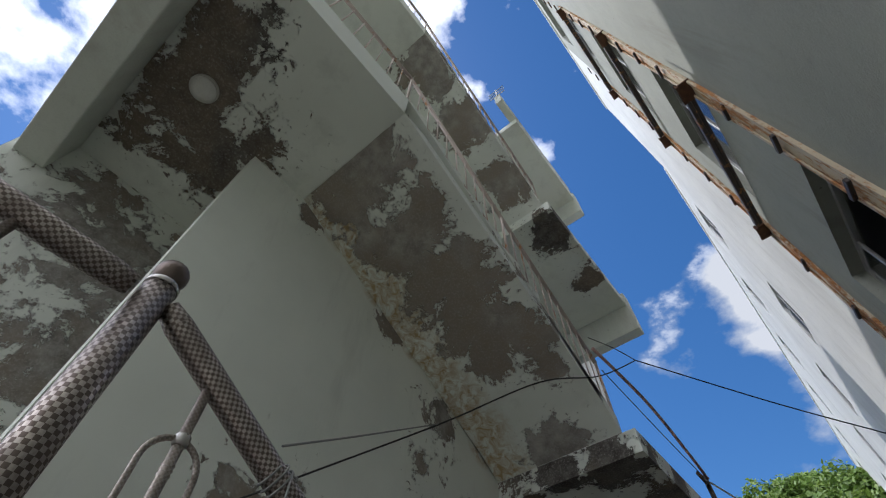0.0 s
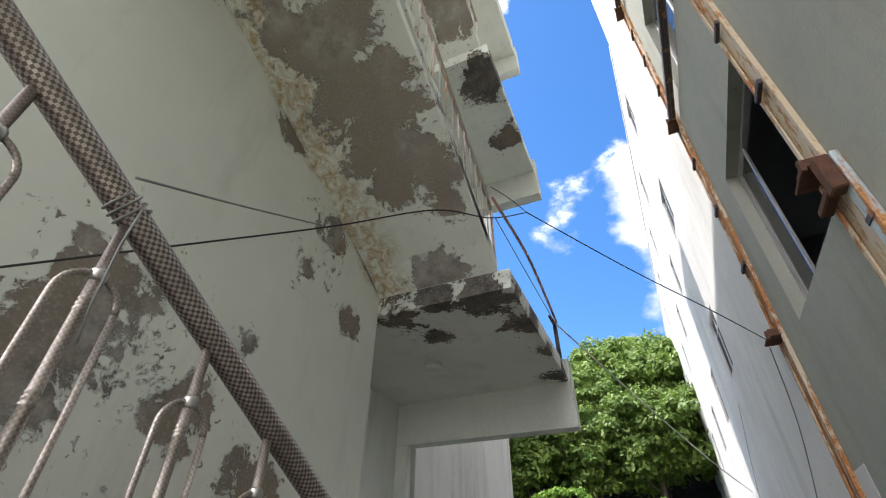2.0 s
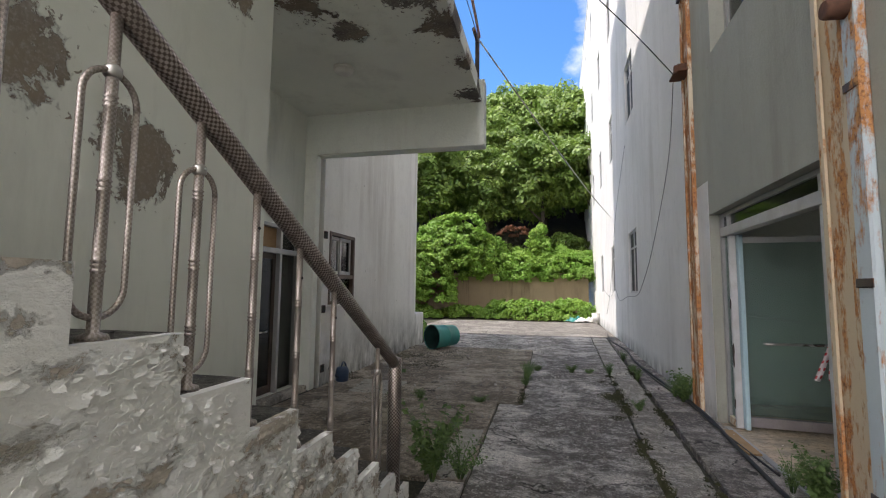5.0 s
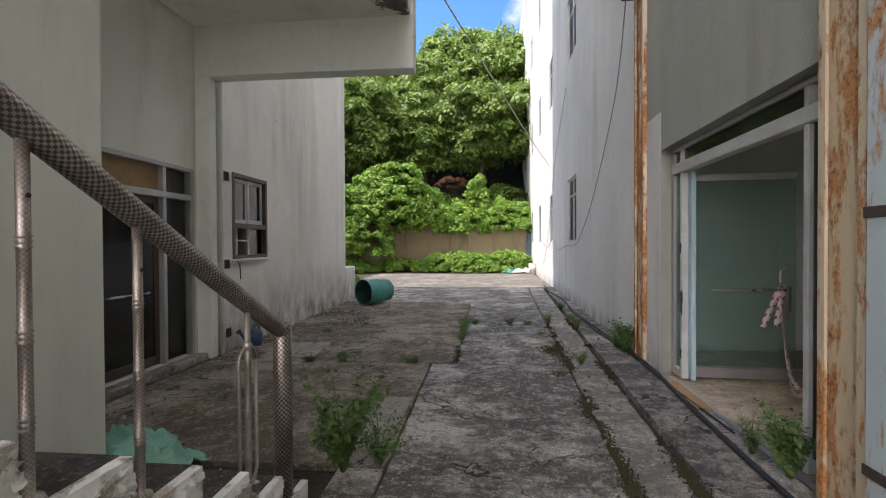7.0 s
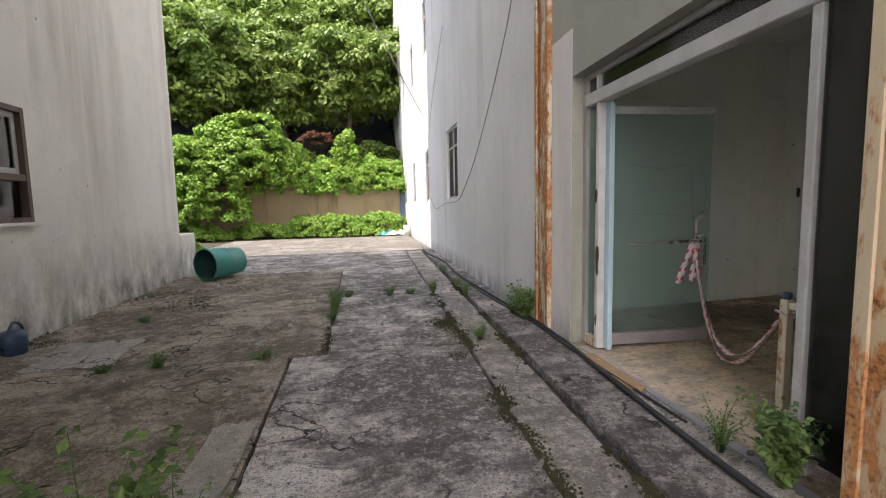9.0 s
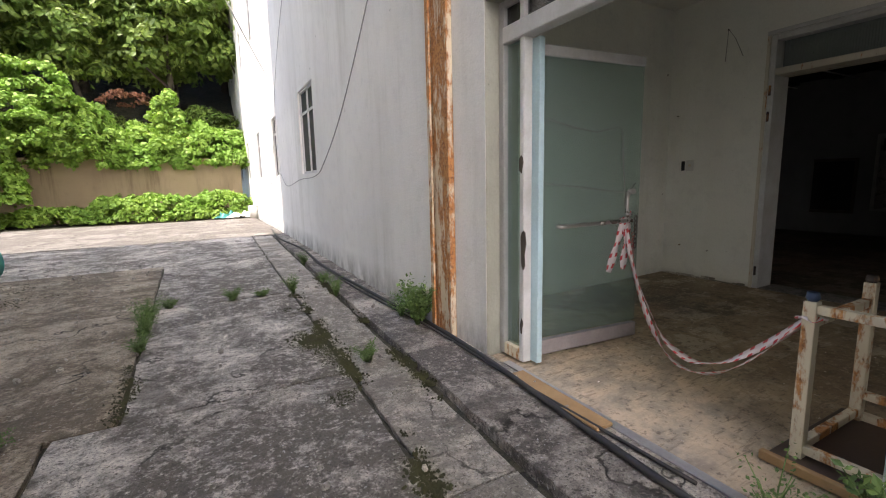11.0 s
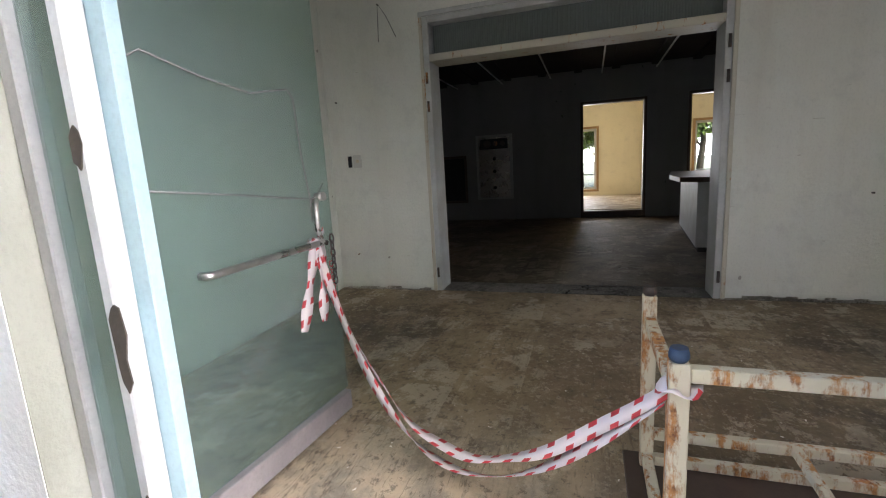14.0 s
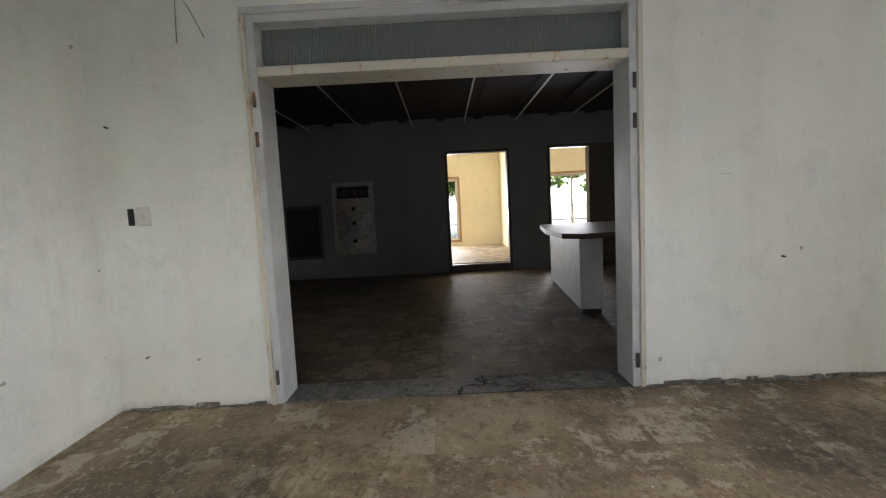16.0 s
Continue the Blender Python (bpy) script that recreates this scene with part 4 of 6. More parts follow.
def mortar_patch(cx, cy, w, d, seed):
    """A thin smear of pale mortar with a ragged rim."""
    bm = bmesh.new()
    n = 40
    rim = []
    for i in range(n):
        a = 2 * math.pi * i / n
        r = 1 + 0.28 * noise.noise((2 * math.cos(a) + seed, 2 * math.sin(a), 1)) + 0.12 * noise.noise((7 * math.cos(a), 7 * math.sin(a), seed))
        sq = 1 / max(abs(math.cos(a)), abs(math.sin(a))) ** 0.7
        rim.append((min(cx + w * r * sq * math.cos(a), -0.49 if cy > 6.9 else -0.765), cy + d * r * sq * math.sin(a)))
    prism(rim, "z", 0.0, 0.014, bm)
    return part("mortar_patch", bm, M_PATCH, alley, "smooth pale mortar patch")


mortar_patch(-0.91, 5.05, 0.12, 0.60, 2.0)
mortar_patch(-2.6, 7.4, 0.35, 0.42, 5.0)

# ---- stair railings ----


def baluster(y, z, top, loop, owner, big=True):
    r = 0.0135
    pts, rs = [(0, 0, 0), (0, 0, 0.012), (0, 0, 0.018)], [0.034, 0.030, r]
    for f in (0.20, 0.215, 0.23, 0.44, 0.455, 0.47, 0.70, 0.715, 0.73):
        pts += [(0, 0, top * f - 0.004), (0, 0, top * f), (0, 0, top * f + 0.004)]
        rs += [r, r + 0.0028, r]
    b = part("baluster", tube(pts + [(0, 0, top)], rs + [r], 14, uv=0.006), M_TUBE, owner)
    b.location = (-1.145, y, z)
    if loop:
        w, z0, z1 = 0.07, 0.05, top - 0.15
        ring = [(0, w * math.cos(a), z1 - w + w * math.sin(a)) for a in [math.pi * i / 12 for i in range(13)]]
        ring += [(0, w * math.cos(a), z0 + w + w * math.sin(a)) for a in [math.pi + math.pi * i / 12 for i in range(13)]]
        part("loop", tube(ring + ring[:1], 0.008, 8, uv=0.006), M_TUBE, b)
        part("clamp", tube([(0, 0, z1 - 0.016), (0, 0, z1 - 0.011), (0, 0, z1 + 0.009), (0, 0, z1 + 0.015)], [r + 0.001, 0.02, 0.02, r + 0.001], 12), M_CHROME, b)
    else:
        part("screw_hole", tube([(0.008, 0, top - 0.13), (r + 0.0015, 0, top - 0.13)], 0.006, 8), M_DARK, b)
    return b


rail = thing("stair_railing", "stainless stair railing with chequered tubes and looped balusters", "railing")
Y_LOW, Z_LOW, Y_TOP, Z_TOP = 3.84, 0.955, 0.56, 2.80
part("handrail", tube([(-1.145, Y_TOP + 0.0, Z_TOP), (-1.145, Y_TOP + 0.05, Z_TOP - 0.03), (-1.145, Y_LOW - 0.05, Z_LOW + 0.03), (-1.145, Y_LOW, Z_LOW)], [0.03, 0.038, 0.038, 0.036], 20, uv=0.0095), M_STEEL, rail)
part("landing_handrail", tube([(-1.145, 0.455, 2.80), (-1.145, 0.40, 2.80), (-1.145, -0.70, 2.80)], [0.03, 0.038, 0.038], 20, uv=0.0095), M_STEEL, rail)
nw = part("newel_post", tube([(-1.145, 0.515, 2.06), (-1.145, 0.515, 2.84)], 0.044, 20, uv=0.0115), M_STEEL, rail)
part("ball_cap", ball((-1.145, 0.515, 2.898), 0.048), M_STEEL, nw, "round steel ball")
part("neck", tube([(-1.145, 0.515, 2.835), (-1.145, 0.515, 2.85), (-1.145, 0.515, 2.865)], [0.047, 0.047, 0.025], 18), M_CHROME, nw)
part("newel_post", tube([(-1.145, 3.845, 0.12), (-1.145, 3.845, 0.985), (-1.145, 3.845, 1.0)], [0.046, 0.046, 0.03], 20, uv=0.0115), M_STEEL, rail)
slope = (Z_TOP - Z_LOW) / (Y_LOW - Y_TOP)
for k, (y, loop) in enumerate(((0.765, 1), (1.065, 1), (1.40, 1), (1.697, 1), (1.988, 1), (2.27, 0), (2.572, 0), (2.90, 0), (3.51, 1))):
    foot = rise_to(int((Y1 - y) / RUN)) if y > 0.70 else 2.06
    baluster(y, foot, Z_LOW + slope * (Y_LOW - y) - 0.03 - foot, loop, rail)
for y in (0.18, -0.15, -0.5):
    baluster(y, 2.06, 0.71, 1, rail)
# old cord knotted round the handrail
cord = thing("cord_tie", "grey cord wound round the handrail", "cord")
pts = []
for i in range(60):
    a = i / 60 * 2 * math.pi * 3
    c = Vector((-1.145, 1.02 + 0.0009 * i, 2.541 - 0.0005 * i))
    pts.append(c + 0.043 * (math.cos(a) * Vector((1, 0, 0)) + math.sin(a) * Vector((0, -slope, -1)).normalized().cross(Vector((1, 0, 0))).cross(Vector((1, 0, 0))) * -1))
part("coil", tube(pts, 0.004, 6), M_GREY, cord)
part("tail", tube([(-1.10, 1.06, 2.53), (-1.09, 1.05, 2.40), (-1.10, 1.06, 2.25), (-1.12, 1.08, 2.17)], 0.003, 6), M_GREY, cord)


def flight_railing(dz):
    """White steel railing on the outer edge of an upper flight."""
    r = thing("flight_railing", "old white steel bar railing along an upper stair flight", "railing", "flight railings")
    x, m = XO - 0.03, (6.33 - 4.40) / 3.1
    line = lambda y, h: (x, y, 4.36 + m * (4.27 - y) + h + dz)
    part("top_rail", tube([line(4.3, 0.85), line(1.15, 0.85)], 0.022, 8), M_PINKR, r)
    part("bottom_rail", tube([line(4.3, 0.14), line(1.15, 0.14)], 0.014, 8), M_PINKR, r)
    for i in range(21):
        y = 4.3 - 3.15 * i / 20
        part("bar", tube([line(y, 0.14 if i % 10 else 0.0), line(y, 0.85)], 0.008 if i % 10 else 0.016, 6), M_PINKR, r)
    part("landing_rail", tube([(x, 1.15, 7.18 + dz), (x, -0.7, 7.18 + dz)], 0.022, 8), M_PINKR, r)
    for i in range(12):
        part("bar", tube([(x, 1.0 - 0.15 * i, 6.33 + dz), (x, 1.0 - 0.15 * i, 7.18 + dz)], 0.008, 6), M_PINKR, r)
    return r


for lev in range(2):
    flight_railing(FLOOR_H * lev)
post = thing("landing_post", "rusty steel newel on the edge of the porch landing", "post")
part("tube", tube([(-1.03, 6.77, 4.33), (-1.03, 6.77, 4.93)], 0.03, 12), M_IRON, post)
part("cap", ball((-1.03, 6.77, 4.955), 0.04), M_IRON, post)
part("stub_rail", tube([(-1.03, 6.77, 4.88), (-1.03, 6.45, 4.88)], 0.024, 10), M_IRON, post)
ant = thing("roof_antenna", "small steel aerial on the parapet", "antenna")
part("mast", tube([(-1.08, 3.7, 13.35), (-1.08, 3.7, 14.0)], 0.02, 6), M_CHROME, ant)
for k in range(3):
    part("arm", tube([(-1.3, 3.7, 13.5 + 0.2 * k), (-0.85, 3.7, 13.5 + 0.2 * k)], 0.012, 6), M_CHROME, ant)

# ceiling lamps under the landings


def round_lamp(x, y, z):
    l = thing("ceiling_lamp", "round white ceiling lamp, unlit and dusty", "lamp", "landing lamps")
    part("base", tube([(x, y, z - 0.025), (x, y, z)], 0.125, 24), M_LAMPW, l)
    part("shade", tube([(x, y, z - 0.075), (x, y, z - 0.07), (x, y, z - 0.045), (x, y, z - 0.026)], [0.05, 0.085, 0.115, 0.12], 24), M_LAMPW, l)
    return l


round_lamp(-2.49, 5.68, 4.11)
round_lamp(-2.33, -0.12, 5.90)

# ---- left door and window ----
ld = thing("left_door", "dark glass double door in a grey metal frame", "door")
XD = XB - 0.06
part("door_frame", boxes((XD - 0.05, XB + 0.012, 5.442, 5.50, 0.05, 2.328), (XD - 0.05, XB + 0.012, 6.895, 6.948, 0.05, 2.328), (XD - 0.05, XB + 0.012, 5.50, 6.895, 2.28, 2.328),
                         (XD - 0.045, XB + 0.006, 5.50, 6.895, 1.93, 2.0), (XD - 0.04, XB + 0.004, 6.425, 6.475, 0.05, 1.93), (XD - 0.04, XB + 0.004, 6.425, 6.475, 2.0, 2.28), bevel=0.004), M_ALU, ld)
part("door_leaf", boxes((XD - 0.03, XD, 5.50, 5.56, 0.06, 1.93), (XD - 0.03, XD, 6.36, 6.425, 0.06, 1.93), (XD - 0.03, XD, 5.56, 6.36, 0.06, 0.16), (XD - 0.03, XD, 5.56, 6.36, 1.85, 1.93), bevel=0.003), M_BROWN, ld)
part("pane", boxes((XD - 0.02, XD - 0.012, 5.56, 6.36, 0.16, 1.85)), M_DGLASS, ld)
part("side_pane", boxes((XD - 0.02, XD - 0.012, 6.475, 6.895, 0.06, 1.93)), M_GLASS, ld, "dusty grey side pane")
part("transom_pane", boxes((XD - 0.02, XD - 0.012, 6.475, 6.895, 2.0, 2.28)), M_DGLASS, ld)
part("transom_board", boxes((XD - 0.025, XD - 0.01, 5.50, 6.425, 2.0, 2.28)), M_WOOD, ld, "yellowed board in the transom")
part("handle", tube([(XD + 0.03, 5.66, 0.88), (XD + 0.05, 5.68, 0.88), (XD + 0.05, 6.21, 0.88), (XD + 0.03, 6.23, 0.88)], 0.012, 8), M_CHROME, ld, "long chrome push bar")
structure("door_sill", boxes((XB + 0.002, XB + 0.16, 5.2, 6.98, -0.04, 0.049), bevel=0.01), M_STRIP, "broken concrete door sill", category="sill")
structure("column_pipe", boxes((XB + 0.003, XB + 0.20, 6.985, 7.13, -0.03, 3.484), bevel=0.01), M_PALE, "square plastered pipe casing", category="column")

lw = thing("left_window", "old wooden sash window with dusty panes and an open lower light", "window")
XW = -3.53
part("window_frame", boxes((XW - 0.06, -3.478, 7.42, 7.475, 1.20, 2.37), (XW - 0.06, -3.478, 8.325, 8.38, 1.20, 2.37), (XW - 0.06, -3.478, 7.475, 8.325, 2.315, 2.37), (XW - 0.06, -3.478, 7.475, 8.325, 1.20, 1.25),
                           (XW - 0.05, -3.484, 7.475, 8.325, 1.62, 1.69), bevel=0.004), M_BROWN, lw)
for a, b, off in ((7.475, 7.92, 0.02), (7.90, 8.325, 0.0)):
    s = part("sash", boxes((XW - 0.04 - off, XW - 0.005 - off, a, a + 0.05, 1.69, 2.315), (XW - 0.04 - off, XW - 0.005 - off, b - 0.05, b, 1.69, 2.315), (XW - 0.04 - off, XW - 0.005 - off, a + 0.05, b - 0.05, 1.69, 1.75),
                           (XW - 0.04 - off, XW - 0.005 - off, a + 0.05, b - 0.05, 2.26, 2.315), bevel=0.003), M_WHITE, lw, "white painted sash")
    part("pane", boxes((XW - 0.026 - off, XW - 0.02 - off, a + 0.05, b - 0.05, 1.75, 2.26)), M_GLASS, s)
part("lower_pane", boxes((XW - 0.03, XW - 0.024, 7.95, 8.325, 1.25, 1.62)), M_GLASS, lw)
part("lower_bar", boxes((XW - 0.045, XW - 0.01, 7.90, 7.95, 1.25, 1.62), (XW - 0.045, XW - 0.01, 7.60, 7.63, 1.25, 1.62), (XW - 0.05, XW - 0.02, 7.475, 7.90, 1.44, 1.46)), M_WHITE, lw)
part("sill", boxes((-3.489, -3.44, 7.40, 8.40, 1.165, 1.20), bevel=0.005), M_LEFT, lw)
for y, z in ((7.22, 2.29), (7.22, 1.14), (7.24, 0.24)):
    h = thing("switch_box", "small empty black socket box in the wall", "socket", "wall sockets")
    part("box", boxes((-3.489, -3.468, y + 0.01, y + 0.10, z - 0.05, z + 0.05), bevel=0.006), M_DARK, h)
    part("rim", boxes((-3.489, -3.474, y, y + 0.11, z - 0.06, z + 0.06), bevel=0.003), M_BROWN, h)
wire = thing("loose_wire", "short loose blue-grey wire hanging from the wall", "wire")
part("wire", tube([(-3.46, 7.50, 1.17), (-3.45, 7.53, 1.10), (-3.455, 7.55, 1.0), (-3.46, 7.56, 0.92)], 0.008, 6), M_NAVY, wire)

# block at the far corner
structure("corner_block", boxes((-4.6, -3.5, 12.4, 13.2, -0.05, 0.82), bevel=0.02), M_LEFT, "low stained concrete block at the corner", category="block")

# ---- entrance on the right ----
ent = thing("entrance_door", "aluminium shop entrance with a glass leaf pushed inwards", "door")
F0, F1 = 0.10, 0.17   # depth of the outer frame behind the facade


def rb_boxes(*rows, bevel=0.0):
    bm = boxes(*rows, bevel=bevel)
    bm.transform(RB)
    return bm


part("door_frame", rb_boxes((F0, F1, 6.50, 6.556, 0.05, 2.346), (F0, F1, 4.204, 4.26, 0.05, 2.346), (F0, F1, 4.26, 6.50, 2.305, 2.346), bevel=0.005), M_ALU, ent)
part("transom_rail", rb_boxes((F0 - 0.012, F1 + 0.01, 4.26, 6.50, 2.085, 2.185), bevel=0.006), M_WHITE, ent, "chipped white transom rail")
part("mullion", rb_boxes((F0 + 0.002, F1 - 0.002, 6.292, 6.335, 0.05, 2.085), bevel=0.005), M_WHITE, ent, "chipped white post")
part("mullion_face", rb_boxes((F1 + 0.002, F1 + 0.045, 6.235, 6.32, 0.05, 2.08), bevel=0.004), M_BLUE, ent, "pale blue painted post")
part("transom_mullion", rb_boxes((F0, F1, 6.292, 6.33, 2.185, 2.305), (F0, F1, 4.475, 4.51, 2.185, 2.305)), M_WHITE, ent)
part("mullion", rb_boxes((F0 + 0.002, F1 - 0.002, 4.472, 4.52, 0.03, 2.085), bevel=0.006), M_WHITE, ent, "chipped white post")
part("side_sill", rb_boxes((F0, F1, 6.335, 6.50, 0.05, 0.13), bevel=0.004), M_CREAM, ent)
part("side_pane", rb_boxes((F0 + 0.03, F0 + 0.038, 6.335, 6.50, 0.13, 2.085)), M_FROST, ent)
part("side_pane", rb_boxes((F0 + 0.03, F0 + 0.038, 4.26, 4.472, 0.13, 2.085)), M_DGLASS, ent)
part("transom_pane", rb_boxes((F0 + 0.03, F0 + 0.036, 4.51, 6.292, 2.185, 2.305)), M_GLASS, ent)
part("transom_pane", rb_boxes((F0 + 0.03, F0 + 0.036, 6.33, 6.50, 2.185, 2.305)), M_DGLASS, ent)
for y_, z_, dy, dz in ((6.315, 1.33, 0.022, 0.06), (6.292, 0.80, 0.03, 0.13), (6.305, 0.30, 0.016, 0.05)):
    bm = bmesh.new()
    r_ = random.Random(int(z_ * 100))
    prism([(y_ + dy * r_.uniform(0.5, 1.2) * math.cos(a_), z_ + dz * r_.uniform(0.7, 1.2) * math.sin(a_)) for a_ in [2 * math.pi * i / 11 for i in range(11)]], "x", F0 - 0.003, F0 + 0.001, bm)
    bm.transform(RB)
    part("paint_chip", bm, M_BARK, ent, "bare patch where the white paint has come off")

leaf = thing("door_leaf", "green filmed glass door leaf standing open", "door leaf", matrix=pose(1.905, 6.312, 0.07, 0, 0, -4.6))
part("bottom_rail", boxes((0.0, 0.92, -0.022, 0.022, 0.0, 0.10), bevel=0.004), M_RAILG, leaf, "dull grey metal bottom rail")
part("top_rail", boxes((0.0, 0.92, -0.022, 0.022, 1.925, 1.99), bevel=0.006), M_WHITE, leaf, "chipped white top rail")
part("pane", boxes((0.004, 0.916, -0.006, 0.006, 0.115, 1.925)), M_FROST, leaf)
part("push_bar", tube([(0.19, -0.008, 0.86), (0.185, -0.03, 0.86), (0.20, -0.04, 0.86), (0.80, -0.04, 0.87)], 0.0135, 10), M_CHROME, leaf, "bent chrome push bar")
part("pull_handle", tube([(0.79, -0.008, 1.06), (0.785, -0.036, 1.06), (0.765, -0.042, 1.03), (0.765, -0.042, 0.93), (0.785, -0.042, 0.875), (0.82, -0.04, 0.865)], 0.0125, 10), M_CHROME, leaf)
part("knob", tube([(0.805, -0.02, 1.07), (0.805, -0.06, 1.075)], 0.02, 12), M_CHROME, leaf)
part("wire_loop", tube([(0.02, -0.012, 1.15), (0.40, -0.012, 1.11), (0.76, -0.02, 1.065), (0.80, -0.03, 1.08), (0.86, -0.02, 1.13)], 0.0034, 6), M_GREY, leaf)
part("wire_bow", tube([(0.03, -0.012, 1.50), (0.10, -0.012, 1.545), (0.30, -0.012, 1.50), (0.50, -0.012, 1.475), (0.62, -0.012, 1.50), (0.70, -0.012, 1.515), (0.73, -0.012, 1.48), (0.745, -0.012, 1.25), (0.77, -0.016, 1.05), (0.765, -0.016, 0.97)], 0.0034, 6), M_GREY, leaf)
chain = bmesh.new()
for k in range(7):
    c, a = Vector((0.845, -0.05, 0.88 - 0.032 * k)), (0 if k % 2 else math.pi / 2)
    tube([c + Vector((0.010 * math.cos(t) * math.cos(a), 0.010 * math.cos(t) * math.sin(a), 0.021 * math.sin(t))) for t in [2 * math.pi * i / 12 for i in range(13)]], 0.004, 6, chain, cap=False)
part("chain", chain, M_IRON, leaf, "short dark iron chain")

structure("door_track", rb_boxes((0.02, 0.075, 4.2, 6.4, 0.02, 0.034)), M_ALU, "worn metal floor track", category="threshold")
structure("door_threshold", rb_boxes((-0.10, 0.015, 4.0, 6.95, -0.03, 0.036), bevel=0.008), M_STRIP, "cracked concrete threshold", category="threshold")

# rusty channels on the facade


def channel(y0, y1, z0, z1, depth, mat):
    """A lipped steel channel, open to the alley, as one drawn section."""
    t, lip = 0.016, 0.05
    poly = [(-0.004, y0), (-0.004, y1), (-depth, y1), (-depth, y1 - lip), (-depth + t, y1 - lip), (-depth + t, y1 - t), (-0.004 - t, y1 - t), (-0.004 - t, y0 + t), (-depth + t, y0 + t), (-depth + t, y0 + lip), (-depth, y0 + lip), (-depth, y0)]
    bm = prism(poly, "z", z0, z1)
    bm.transform(RB)
    return bm


def bracket(y, z, w, owner):
    bm = boxes((-0.20, -0.004, y - w, y + w, z - 0.05, z - 0.02), (-0.16, -0.004, y - w * 0.7, y + w * 0.7, z - 0.02, z + 0.07), (-0.21, -0.17, y - w, y - w + 0.05, z - 0.08, z + 0.03), bevel=0.006)
    bm.transform(RB)
    part("bracket", bm, M_CRUST, owner, "blackened iron bracket")


for nm, y0, y1, mt in (("near", 3.85, 4.16, M_RUSTN), ("far", 6.99, 7.33, M_RUST)):
    ch = thing("steel_channel", "tall rusty painted steel channel bolted to the facade", "steel frame", "facade channels")
    part("channel", channel(y0, y1, 0.0, 17.6, 0.05, mt), mt, ch)
    for k in range(4):
        bracket((y0 + y1) / 2, 4.36 + FLOOR_H * k, 0.17, ch)
        for j in range(1, 4):
            bm = boxes((-0.09, -0.048, y0 + 0.03, y1 - 0.03, 4.36 + FLOOR_H * (k + j / 4) - 0.03, 4.36 + FLOOR_H * (k + j / 4) + 0.03), bevel=0.006)
            bm.transform(RB)
            part("clip", bm, M_IRON, ch)
ch = thing("steel_channel", "peeling blue-white steel post streaked with rust", "steel frame", "facade channels")
bm = boxes((-0.06, -0.004, 3.70, 3.845, 0.0, 4.3), bevel=0.012)
bm.transform(RB)
part("post", bm, M_RUST2, ch)
for z_ in (0.35, 1.5, 2.62, 3.7):
    bm = boxes((-0.068, -0.0605, 3.70, 3.845, z_, z_ + 0.05), bevel=0.002)
    bm.transform(RB)
    part("strap", bm, M_IRON, ch)
bm = tube([(-0.17, 3.78, 3.11), (-0.15, 3.78, 3.11), (-0.062, 3.78, 3.11)], [0.05, 0.058, 0.062], 12)
bm.transform(RB)
part("pipe_stub", bm, M_CRUST, ch, "rusted pipe stub")
bm = boxes((-0.16, -0.062, 3.72, 3.84, 3.98, 4.30), (-0.15, -0.062, 3.84, 4.16, 4.03, 4.10), bevel=0.012)
bm.transform(RB)
part("bracket", bm, M_CRUST, ch, "heavy rust-eaten iron bracket")
for k in (1, 2, 3):
    cb = thing("cross_bar", "blackened timber-like cross bar between the steel channels", "steel frame", "facade cross bars")
    bm = boxes((-0.17, -0.11, 4.17, 6.98, 4.30 + FLOOR_H * k, 4.42 + FLOOR_H * k), (-0.11, -0.05, 4.17, 6.98, 4.32 + FLOOR_H * k, 4.36 + FLOOR_H * k), bevel=0.012)
    bm.transform(RB)
    part("bar", bm, M_IRON, cb)

# facade windows


